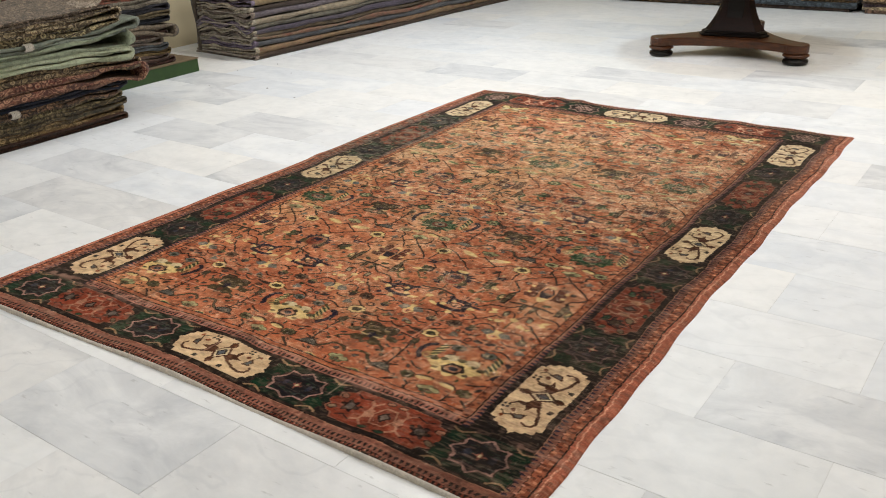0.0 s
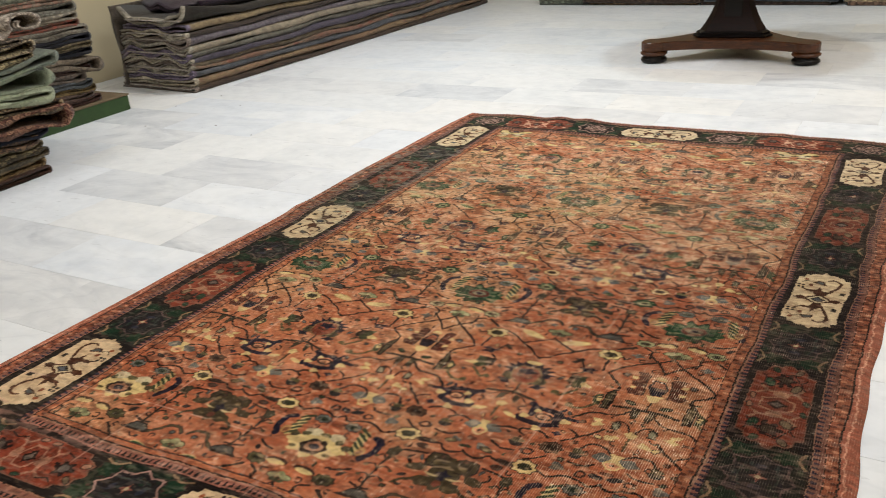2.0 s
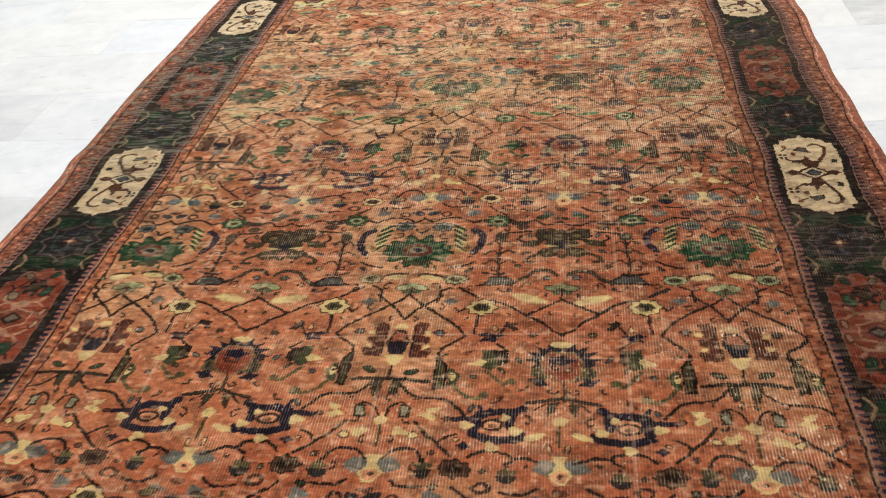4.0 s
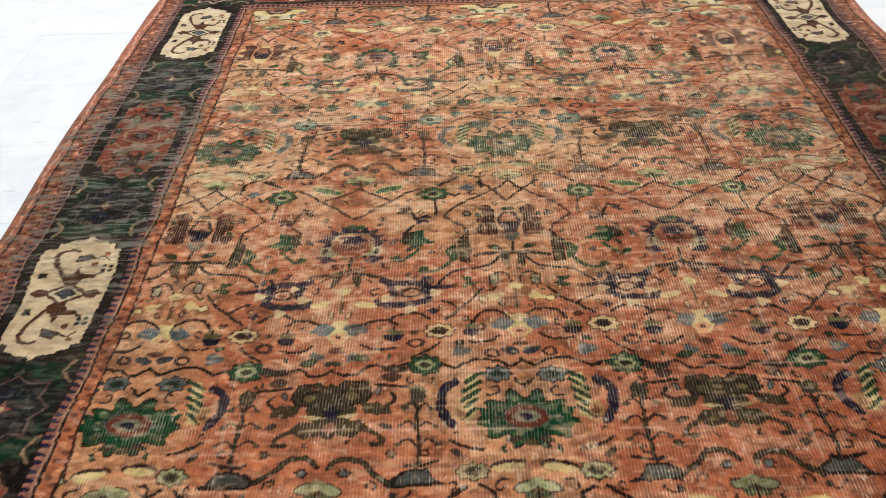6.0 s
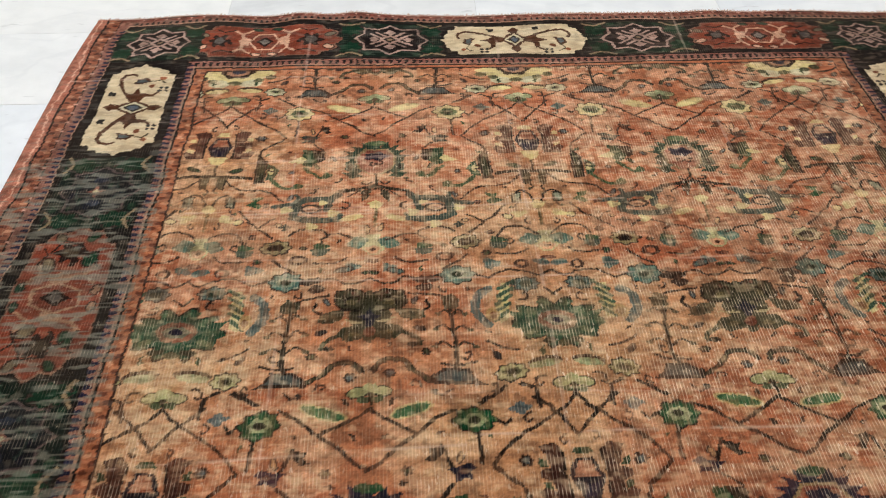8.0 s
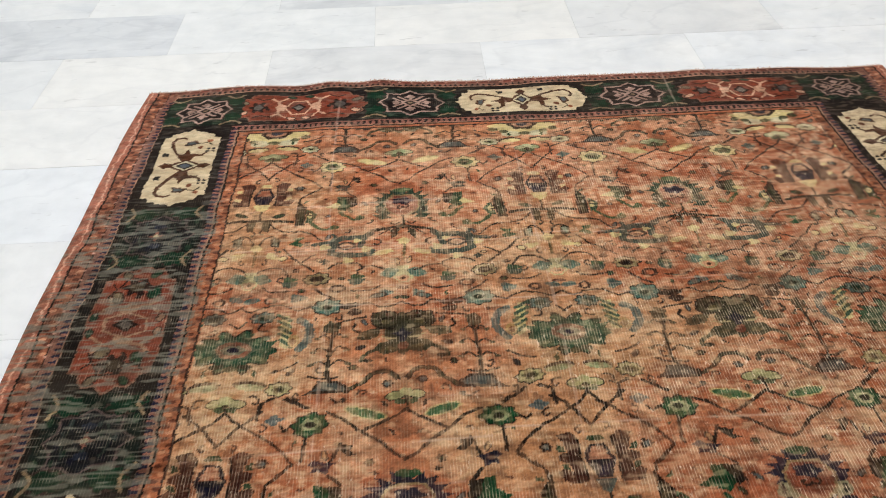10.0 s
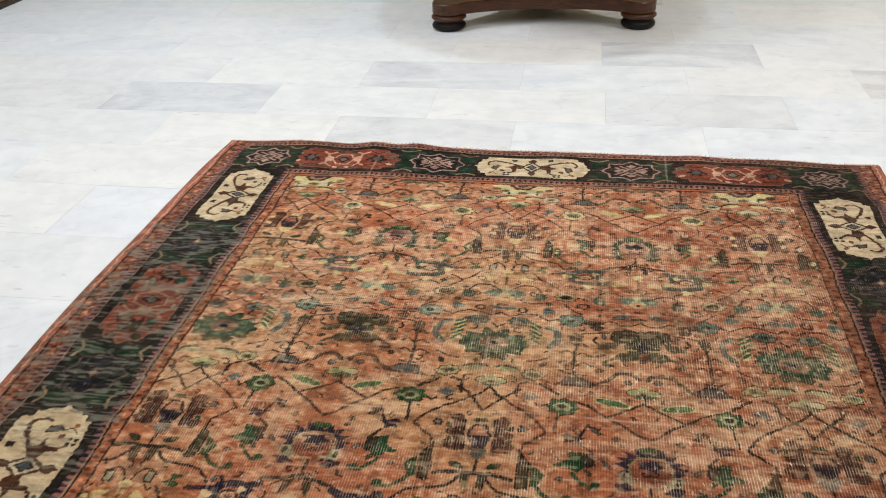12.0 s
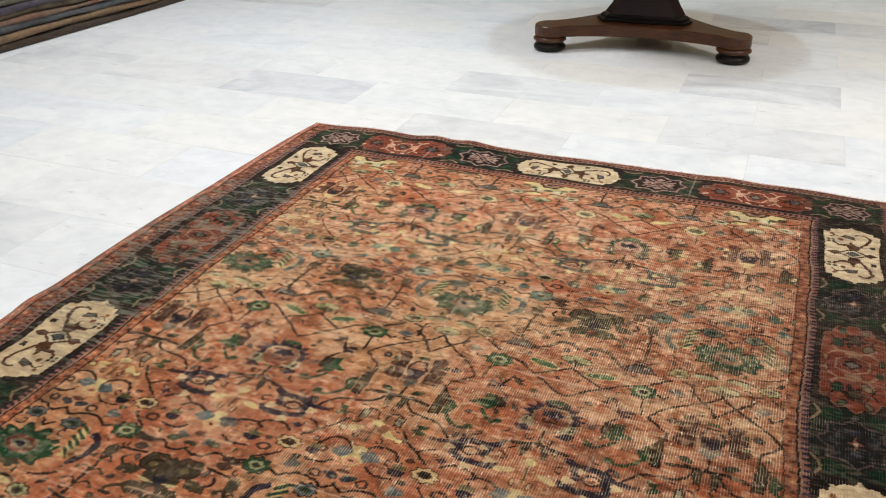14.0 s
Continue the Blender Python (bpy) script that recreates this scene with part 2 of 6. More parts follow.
class Cloth:
    """The knots of the rug: a grid of colours on which motifs are drawn in metres."""

    def __init__(self, nx, ny):
        self.xs, self.ys = np.linspace(RX0, RX1, nx), np.linspace(RY0, RY1, ny)
        self.c = np.zeros((ny, nx, 3), np.float32)
        self.clip = (RX0, RX1, RY0, RY1)

    def window(self, x0, x1, y0, y1):
        cx0, cx1, cy0, cy1 = self.clip
        i0, i1 = np.searchsorted(self.xs, (max(x0, cx0) - 1e-6, min(x1, cx1) + 1e-6))
        j0, j1 = np.searchsorted(self.ys, (max(y0, cy0) - 1e-6, min(y1, cy1) + 1e-6))
        if i1 <= i0 or j1 <= j0:
            return None
        return slice(j0, j1), slice(i0, i1), self.xs[None, i0:i1], self.ys[j0:j1, None]

    def put(self, win, mask, colour):
        part_ = self.c[win[0], win[1]]
        m = np.clip(mask, 0, 1)[..., None].astype(np.float32)
        part_ += (np.array(colour, np.float32) - part_) * m

    def rect(self, x0, x1, y0, y1, colour):
        win = self.window(x0, x1, y0, y1)
        if win:
            self.c[win[0], win[1]] = colour

    def oval(self, x, y, rx, ry, colour, turn=0.0, hole=0.0, wild=0.0, lobes=0):
        r = max(rx, ry) * (1.3 + wild)
        win = self.window(x - r, x + r, y - r, y + r)
        if not win:
            return
        dx, dy = win[2] - x, win[3] - y
        ca, sa = math.cos(turn), math.sin(turn)
        u, v = (dx * ca + dy * sa) / rx, (dy * ca - dx * sa) / ry
        d = np.sqrt(u * u + v * v)
        if lobes:
            d = d / (1 + wild * np.cos(lobes * np.arctan2(v, u)))
        soft = 0.0007 / min(rx, ry)
        m = np.clip((1 - d) / soft + 0.5, 0, 1)
        if hole:
            m = m * np.clip((d - hole) / soft + 0.5, 0, 1)
        self.put(win, m, colour)

    def line(self, points, width, colour):
        xs, ys = [p[0] for p in points], [p[1] for p in points]
        win = self.window(min(xs) - width, max(xs) + width, min(ys) - width, max(ys) + width)
        if not win:
            return
        best = np.full((win[3].shape[0], win[2].shape[1]), 9.0)
        for (ax, ay), (bx, by) in zip(points, points[1:]):
            lx, ly = bx - ax, by - ay
            t = np.clip(((win[2] - ax) * lx + (win[3] - ay) * ly) / (lx * lx + ly * ly + 1e-9), 0, 1)
            best = np.minimum(best, np.hypot(win[2] - ax - t * lx, win[3] - ay - t * ly))
        self.put(win, np.clip((width / 2 - best) / 0.0008 + 0.5, 0, 1), colour)

    def poly(self, points, colour):
        xs, ys = [p[0] for p in points], [p[1] for p in points]
        win = self.window(min(xs), max(xs), min(ys), max(ys))
        if not win:
            return
        inside = np.zeros((win[3].shape[0], win[2].shape[1]), bool)
        for (ax, ay), (bx, by) in zip(points, points[1:] + points[:1]):
            if ay != by:
                cross = (win[3] > ay) != (win[3] > by)
                inside ^= cross & (win[2] < (bx - ax) * (win[3] - ay) / (by - ay) + ax)
        self.put(win, inside.astype(float), colour)


rug_rng = random.Random(7)
cloth = Cloth(930, 1376)


class Pen:
    """Draws motifs from a point of its own, mirrored and turned by quarter turns."""

    def __init__(self, x, y, sx=1, sy=1, swap=False, k=1.0):
        self.x, self.y, self.sx, self.sy, self.swap, self.k = x, y, sx, sy, swap, k

    def at(self, u, v):
        u, v = u * self.sx * self.k, v * self.sy * self.k
        return (self.x + v, self.y + u) if self.swap else (self.x + u, self.y + v)

    def oval(self, u, v, ru, rv, colour, turn=0.0, **more):
        x, y = self.at(u, v)
        turn *= self.sx * self.sy
        ru, rv = ru * self.k, rv * self.k
        if self.swap:
            cloth.oval(x, y, rv, ru, colour, -turn, **more)
        else:
            cloth.oval(x, y, ru, rv, colour, turn, **more)

    def leaf(self, u, v, ru, rv, colour, turn=0.0, **more):
        """An oval with a dark rim."""
        self.oval(u, v, ru + 0.0024, rv + 0.0024, RIM, turn, **more)
        self.oval(u, v, ru * 0.94, rv * 0.94, colour, turn, **more)

    def line(self, width, colour, *points):
        cloth.line([self.at(*p) for p in points], width * self.k, colour)

    def poly(self, colour, *points):
        cloth.poly([self.at(*p) for p in points], colour)

    def curve(self, width, colour, *points):
        """A smooth line through the points."""
        ps = [points[0], *points, points[-1]]
        out = []
        for a, b, c, d in zip(ps, ps[1:], ps[2:], ps[3:]):
            for i in range(5):
                t = i / 5
                out.append(tuple(0.5 * (2 * b[k] + (c[k] - a[k]) * t + (2 * a[k] - 5 * b[k] + 4 * c[k] - d[k]) * t * t + (3 * b[k] - a[k] - 3 * c[k] + d[k]) * t ** 3) for k in (0, 1)))
        self.line(width, colour, *out, points[-1])


# -- bands from the edge inwards: selvedge, speckled stripe, toothed guard, main border, guard, stripe, field
SIDE = dict(selvedge=0.032, stripe=0.058, guard=0.090, border=0.245, tooth=0.270, inner=0.294)
FX0, FX1, FY0, FY1 = RX0 + SIDE["inner"] + 0.010, RX1 - SIDE["inner"], RY0 + 0.262, RY1 - 0.242
BX0, BX1, BY0, BY1 = RX0 + SIDE["guard"], RX1 - SIDE["guard"], RY0 + 0.060, RY1 - 0.042
IX0, IX1, IY0, IY1 = RX0 + SIDE["border"] + 0.008, RX1 - SIDE["border"], RY0 + 0.210, RY1 - 0.197
TX0, TX1, TY0, TY1 = RX0 + SIDE["tooth"] + 0.009, RX1 - SIDE["tooth"], RY0 + 0.246, RY1 - 0.229

cloth.rect(RX0, RX1, RY0, RY1, CORAL)
for x, sign in ((RX0, 1), (RX1, -1)):  # a pale thread whipped along the selvedge
    cloth.line([(x + sign * (0.017 + 0.004 * (k % 2) + 0.003 * math.sin(k * 0.37)), RY0 + (RY1 - RY0) * k / 150) for k in range(151)], 0.0034, lin(220, 156, 124))
cloth.rect(RX0 + 0.030, RX1 - 0.030, RY0, RY1, OUTLINE)
cloth.rect(RX0 + 0.034, RX1 - 0.034, RY0, RY1, lin(168, 94, 64))
for side in (0, 1):  # specks of the outer stripe
    for k in range(230):
        y = RY0 + (RY1 - RY0) * (k + 0.5) / 230
        x = (RX0 + 0.045) if side == 0 else (RX1 - 0.045)
        cloth.oval(x + 0.005 * (k % 2 * 2 - 1), y, 0.0065, 0.0045, lin(126, 64, 46) if k % 3 else lin(200, 132, 96))
cloth.rect(RX0 + 0.056, RX1 - 0.056, RY0, RY1, OUTLINE)
cloth.rect(RX0 + 0.060, RX1 - 0.060, RY0 + 0.006, RY1 - 0.006, lin(158, 100, 80))
cloth.rect(RX0 + 0.060, RX1 - 0.060, RY0 + 0.006, RY0 + 0.016, lin(150, 74, 56))
cloth.rect(RX0 + 0.060, RX1 - 0.060, RY1 - 0.016, RY1 - 0.006, lin(150, 74, 56))


def teeth(x0, y0, x1, y1, out, colour, pitch=0.0150, size=0.0100):
    """A row of small triangular teeth along one side of a guard stripe."""
    length = math.hypot(x1 - x0, y1 - y0)
    ux, uy = (x1 - x0) / length, (y1 - y0) / length
    nx, ny = -uy * out, ux * out
    for k in range(int(length / pitch)):
        s = (k + 0.5) * pitch
        cx, cy = x0 + ux * s, y0 + uy * s
        w = pitch * 0.34
        cloth.poly([(cx - ux * w - nx * 0.004, cy - uy * w - ny * 0.004), (cx + ux * w - nx * 0.004, cy + uy * w - ny * 0.004), (cx + ux * w * 0.3 + nx * size, cy + uy * w * 0.3 + ny * size), (cx - ux * w * 0.5 + nx * size, cy - uy * w * 0.5 + ny * size)], colour)
        if k % 2:
            cloth.oval(cx + nx * size * 2.0, cy + ny * size * 2.0, 0.003, 0.003, lin(196, 140, 116))


teeth(RX0 + 0.078, RY0 + 0.05, RX0 + 0.078, RY1 - 0.05, 1, TOOTH)
teeth(RX1 - 0.078, RY0 + 0.05, RX1 - 0.078, RY1 - 0.05, -1, TOOTH)
teeth(RX0 + 0.09, RY0 + 0.030, RX1 - 0.09, RY0 + 0.030, -1, lin(58, 44, 44))
teeth(RX0 + 0.06, RY0 + 0.012, RX1 - 0.06, RY0 + 0.012, -1, OUTLINE, 0.0125, 0.006)
teeth(RX0 + 0.09, RY1 - 0.030, RX1 - 0.09, RY1 - 0.030, 1, lin(58, 44, 44))
cloth.rect(BX0 - 0.010, BX1 + 0.010, BY0 - 0.010, BY1 + 0.010, lin(178, 128, 98))
cloth.rect(BX0 - 0.0065, BX1 + 0.0065, BY0 - 0.0065, BY1 + 0.0065, OUTLINE)
cloth.rect(BX0, BX1, BY0, BY1, lin(54, 42, 38))

# -- main border
cx0, cx1 = (BX0 + IX0) / 2, (BX1 + IX1) / 2
cy0, cy1 = (BY0 + IY0) / 2, (BY1 + IY1) / 2


def cream_cartouche(p, half, wide):
    """Cream lozenge with stepped ends: an eye in the middle, brown legs, the long ones hooked along the outer side."""
    f, g = half / 0.17, wide / 0.066
    q = lambda u, v: (u * f, v * g)
    end = ((0.170, 0), (0.158, 0.009), (0.154, 0.030), (0.147, 0.036), (0.145, 0.049), (0.130, 0.051), (0.127, 0.066))
    ring = [*end, *[(-u, v) for u, v in end[::-1]], *[(-u, -v) for u, v in end[1:]], *[(u, -v) for u, v in end[:0:-1]]]
    for grow, colour in ((1.045, OUTLINE), (1.0, lin(224, 192, 148))):
        p.poly(colour, *[(u * f * grow, v * g * (grow + 0.03 * (grow > 1))) for u, v in ring])
    b, ink = lin(112, 60, 34), lin(58, 54, 52)
    for s in (1, -1):
        # body, its hooked outer leg and short inner leg
        p.poly(b, q(0.020 * s, -0.010), q(0.034 * s, -0.018), q(0.048 * s, -0.022), q(0.054 * s, -0.006), q(0.078 * s, 0.002), q(0.056 * s, 0.008), q(0.054 * s, 0.030), q(0.044 * s, 0.038), q(0.042 * s, 0.016), q(0.024 * s, 0.010))
        p.line(0.0078, b, q(0.046 * s, -0.020), q(0.064 * s, -0.028), q(0.080 * s, -0.036), q(0.108 * s, -0.042), q(0.122 * s, -0.034))
        p.line(0.0066, b, q(0.122 * s, -0.034), q(0.127 * s, -0.020), q(0.122 * s, -0.010))
        p.line(0.0060, b, q(0.050 * s, 0.032), q(0.060 * s, 0.044))
        # leaf with its stem and buds
        p.poly(b, q(0.088 * s, -0.010), q(0.100 * s, 0.026), q(0.116 * s, 0.014), q(0.110 * s, -0.006))
        p.poly(lin(104, 108, 104), q(0.094 * s, -0.004), q(0.102 * s, 0.018), q(0.110 * s, 0.010), q(0.106 * s, -0.004))
        p.line(0.0035, lin(92, 74, 46), q(0.102 * s, 0.022), q(0.110 * s, 0.040), q(0.096 * s, 0.050))
        p.oval(*q(0.116 * s, 0.044), 0.006, 0.006, lin(168, 88, 48))
        p.oval(*q(0.084 * s, 0.026), 0.008, 0.006, lin(150, 78, 44), 0.4)
        for du, dv in ((-1, -1), (-1, 1), (1, -1), (1, 1)):
            p.oval(0.072 * s * f + du * 0.0062, 0.050 * g + dv * 0.0058, 0.0046, 0.0046, ink)
        p.poly(ink, q(0.042 * s, -0.056), q(0.058 * s, -0.056), q(0.056 * s, -0.042), q(0.042 * s, -0.044))
        # spades at the sides of the eye
        p.poly(b, q(0.006, 0.028 * s), q(0.012, 0.046 * s), q(0, 0.062 * s), q(-0.012, 0.046 * s), q(-0.006, 0.028 * s))
    p.poly(b, q(0.028, 0), q(0.012, 0.026), q(0, 0.036), q(-0.012, 0.026), q(-0.028, 0), q(-0.012, -0.026), q(0, -0.036), q(0.012, -0.026))
    p.poly(CREAM, q(0.022, 0), q(0, 0.030), q(-0.022, 0), q(0, -0.030))
    p.poly(lin(72, 56, 46), q(0.015, 0), q(0, 0.021), q(-0.015, 0), q(0, -0.021))
    p.poly(lin(100, 106, 112), q(0.009, 0), q(0, 0.013), q(-0.009, 0), q(0, -0.013))


def red_cartouche(p, half, wide, rubbed, tan):
    """Rust lozenge: a hexagon between two forked figures, flowers at the ends; on the sides rubbed to leaves."""
    f, g = half / 0.165, wide / 0.066
    q = lambda u, v: (u * f, v * g)
    brown = lin(66, 36, 30)
    end = ((0.168, 0), (0.158, 0.012), (0.150, 0.016), (0.154, 0.034), (0.140, 0.044), (0.124, 0.048), (0.118, 0.064))
    ring = [*end, *[(-u, v) for u, v in end[::-1]], *[(-u, -v) for u, v in end[1:]], *[(u, -v) for u, v in end[:0:-1]]]
    for grow, colour in ((1.05, OUTLINE), (1.015, lin(150, 98, 74)), (0.98, RUST)):
        p.poly(colour, *[(u * f * grow, v * g * grow) for u, v in ring])
    for s in (1, -1):
        # the forked figure: a slanting body, two legs and two arms
        p.poly(tan, q(0.030 * s, -0.014), q(0.046 * s, -0.020), q(0.056 * s, -0.002), q(0.050 * s, 0.018), q(0.034 * s, 0.014))
        p.line(0.0072, tan, q(0.048 * s, 0.012), q(0.050 * s, 0.030), q(0.066 * s, 0.044))
        p.line(0.0060, tan, q(0.049 * s, 0.030), q(0.034 * s, 0.048))
        p.line(0.0072, tan, q(0.046 * s, -0.014), q(0.052 * s, -0.032), q(0.072 * s, -0.044))
        p.line(0.0060, tan, q(0.051 * s, -0.032), q(0.032 * s, -0.050))
        p.line(0.0040, brown, q(0.072 * s, -0.046), q(0.094 * s, -0.036), q(0.110 * s, -0.046))
        p.line(0.0040, brown, q(0.068 * s, 0.046), q(0.092 * s, 0.038), q(0.112 * s, 0.048))
        # flower at the end
        p.oval(*q(0.100 * s, 0.0), 0.022 * f, 0.022 * g, brown, wild=0.25, lobes=6)
        p.oval(*q(0.100 * s, 0.0), 0.012 * f, 0.013 * g, lin(112, 98, 88) if not rubbed else lin(96, 74, 52))
        p.leaf(*q(0.138 * s, 0.026), 0.012, 0.007, lin(44, 92, 58) if rubbed else tan, 0.5 * s)
        p.leaf(*q(0.138 * s, -0.026), 0.012, 0.007, lin(132, 110, 82), -0.5 * s)
        p.leaf(*q(0.018 * s, 0.054), 0.011, 0.005, tan, 0.2)
        p.leaf(*q(0.022 * s, -0.055), 0.011, 0.005, lin(52, 92, 62), 0.2)
        p.oval(*q(0.074 * s, 0.008), 0.006, 0.005, brown)
        if rubbed:
            p.leaf(*q(0.084 * s, 0.032), 0.017, 0.010, lin(32, 92, 58), 0.3 * s)
            p.leaf(*q(0.072 * s, -0.028), 0.015, 0.009, lin(140, 116, 84), -0.4 * s)
            p.line(0.0040, brown, q(0.088 * s, 0.030), q(0.120 * s, 0.012), q(0.128 * s, -0.016), q(0.100 * s, -0.032))
    p.poly(tan, q(0.034, 0), q(0.018, 0.036), q(-0.018, 0.036), q(-0.034, 0), q(-0.018, -0.036), q(0.018, -0.036))
    p.poly(lin(150, 66, 42), q(0.029, 0), q(0.015, 0.031), q(-0.015, 0.031), q(-0.029, 0), q(-0.015, -0.031), q(0.015, -0.031))
    p.poly(brown, q(0.019, 0), q(0, 0.022), q(-0.019, 0), q(0, -0.022))
    p.poly(lin(128, 112, 98), q(0.011, 0), q(0, 0.013), q(-0.011, 0), q(0, -0.013))


def star_block(p, half, wide, pink, line=None):
    """Dark ground with green sprays and an eight-pointed star outlined in pink."""
    moss = lin(26, 60, 42)
    if pink:
        p.poly(moss, (-half, -wide), (half, -wide), (half, wide), (-half, wide))
    else:
        p.poly(lin(32, 52, 44), (-half, -wide), (half, -wide), (half, wide), (-half, wide))
        for su in (1, -1):
            p.poly(moss, (half * 1.05 * su, -wide), (half * 0.62 * su, -wide * 0.94), (half * 0.72 * su, 0), (half * 0.62 * su, wide * 0.94), (half * 1.05 * su, wide))
            for j in range(9):
                p.oval(half * su * (0.74 + 0.05 * (j % 3)), wide * (j - 4) / 4.4, 0.009, 0.006, (lin(18, 80, 50), lin(96, 92, 74), lin(36, 90, 58))[j % 3], 0.4 * (j % 2), wild=0.2, lobes=4)
    for su in (1, -1):
        for sv in (1, -1):
            p.oval(su * half * 0.80, sv * wide * 0.55, half * 0.26, wide * 0.40, lin(84, 58, 50))
            p.oval(su * half * 0.80, sv * wide * 0.55, half * 0.22, wide * 0.34, lin(18, 80, 50), wild=0.15, lobes=7)
            p.curve(0.006, lin(160, 128, 92), (su * half * 0.55, sv * wide * 0.98), (su * half * 0.8, sv * wide * 0.80), (su * half * 1.05, sv * wide * 0.93))
            p.oval(su * half * 0.45, sv * wide * 0.86, 0.010, 0.006, lin(52, 84, 58))
            p.oval(su * half * 0.95, sv * wide * 0.2, 0.012, 0.010, lin(28, 60, 44))
    a, b = half * 0.72, wide * 0.86
    shape = [(a, 0), (a * 0.74, b * 0.34), (a * 0.72, b * 0.74), (a * 0.30, b * 0.70), (0, b), (-a * 0.30, b * 0.70), (-a * 0.72, b * 0.74), (-a * 0.74, b * 0.34), (-a, 0), (-a * 0.74, -b * 0.34), (-a * 0.72, -b * 0.74), (-a * 0.30, -b * 0.70), (0, -b), (a * 0.30, -b * 0.70), (a * 0.72, -b * 0.74), (a * 0.74, -b * 0.34)]
    rubbed = line is not None
    line = line or (lin(178, 138, 118) if pink else lin(116, 90, 84))
    p.poly(lin(52, 36, 36) if pink and not rubbed else SLATE, *shape)
    p.line(0.0055 if pink else 0.0042, line, *shape, shape[0])
    if rubbed:
        p.line(0.004, OUTLINE, *[(u * 0.7, v * 0.7) for u, v in shape], (shape[0][0] * 0.7, shape[0][1] * 0.7))
    if pink and not rubbed:
        for s in (1, -1):
            p.poly(line, (0.024 * s, 0), (0.036 * s, 0.012), (0.048 * s, 0), (0.036 * s, -0.012))
            p.poly(line, (0, 0.018 * s), (0.014, 0.030 * s), (0, 0.042 * s), (-0.014, 0.030 * s))
            for r in (1, -1):
                p.line(0.006, line, (0.006 * s, 0.012 * r), (0.030 * s, 0.030 * r))
                p.line(0.006, line, (0.020 * s, 0.006 * r), (0.044 * s, 0.022 * r))
        p.line(0.006, line, (0.020, 0), (0, 0.016), (-0.020, 0), (0, -0.016), (0.020, 0))
        p.oval(0, 0, 0.006, 0.005, lin(150, 120, 90))
    else:
        for j in range(14):
            p.oval(a * math.sin(j * 2.4) * 0.62, b * math.cos(j * 1.7) * 0.62, 0.008, 0.004, (lin(74, 84, 78), lin(34, 34, 60), lin(30, 70, 50))[j % 3])
        p.poly(lin(158, 92, 74), (0.018, 0), (0.005, 0.005), (0, 0.018), (-0.005, 0.005), (-0.018, 0), (-0.005, -0.005), (0, -0.018), (0.005, -0.005))
        p.oval(0, 0, 0.005, 0.005, lin(196, 176, 132))
        for s in (1, -1):
            p.curve(0.004, lin(66, 80, 70), (-a * 0.5, b * 0.4 * s), (0, b * 0.52 * s), (a * 0.5, b * 0.4 * s))
            p.oval(a * 0.45 * s, 0, 0.008, 0.012, lin(60, 66, 84))


faint = lin(168, 128, 114)  # the stars of the near end are rubbed
wide_side, wide_end = (IX0 - BX0) / 2 - 0.003, (IY0 - BY0) / 2 - 0.003
for cx, out in ((cx0, 1), (cx1, -1)):
    lift = 0.03 if out == 1 else 0.0
    for k in range(5):
        y = 0.005 + lift * (k / 4 if k else 0) + 0.535 * k
        p = Pen(cx, y, 1, out, True)
        if k % 2:
            red_cartouche(p, 0.168, wide_side - 0.012, True, lin(172, 122, 90))
        else:
            cream_cartouche(p, 0.168, wide_side - 0.012)
        if k < 4:
            star_block(Pen(cx, y + 0.268, 1, out, True), 0.098, wide_side, False)
for cy, out in ((cy0, 1), (cy1, -1)):
    for k in range(3):
        x = 0.255 + 0.575 * k
        if k == 1:
            cream_cartouche(Pen(x, cy, 1, out), 0.174, wide_end - 0.008)
        else:
            red_cartouche(Pen(x, cy, 1, out), 0.174, wide_end - 0.008, False, lin(174, 120, 92) if out == 1 else lin(206, 152, 118))
    for x in (0.543, 1.118):
        star_block(Pen(x, cy, 1, out), 0.115, wide_end, True, faint if out == 1 else None)
    for x in (cx0 + 0.005, cx1 - 0.005):
        star_block(Pen(x, cy, 1, out), 0.092, wide_end, True, faint if out == 1 else None)

# -- inner guard, stripe and field ground
cloth.rect(IX0, IX1, IY0, IY1, OUTLINE)
cloth.rect(IX0 + 0.004, IX1 - 0.004, IY0 + 0.004, IY1 - 0.004, lin(166, 104, 84))
teeth(IX0 + 0.008, IY0, IX0 + 0.008, IY1, -1, TOOTH)
teeth(IX1 - 0.008, IY0, IX1 - 0.008, IY1, 1, TOOTH)
teeth(IX0, IY0 + 0.012, IX1, IY0 + 0.012, 1, lin(58, 44, 44))
teeth(IX0, IY1 - 0.012, IX1, IY1 - 0.012, -1, lin(58, 44, 44))
cloth.rect(TX0 - 0.009, TX1 + 0.009, TY0 - 0.009, TY1 + 0.009, lin(176, 126, 98))
cloth.rect(TX0 - 0.005, TX1 + 0.005, TY0 - 0.005, TY1 + 0.005, OUTLINE)
cloth.rect(TX0, TX1, TY0, TY1, lin(184, 106, 68))
for x in (TX0 + 0.012, TX1 - 0.012):
    for k in range(180):
        cloth.oval(x + 0.005 * (k % 2 * 2 - 1), RY0 + 0.24 + 2.48 * k / 180, 0.0065, 0.0045, lin(138, 70, 46) if k % 3 else lin(204, 136, 96))
cloth.rect(FX0 - 0.004, FX1 + 0.004, FY0 - 0.004, FY1 + 0.004, lin(92, 54, 42))
cloth.rect(FX0, FX1, FY0, FY1, SALMON)
cloth.clip = (FX0, FX1, FY0, FY1)

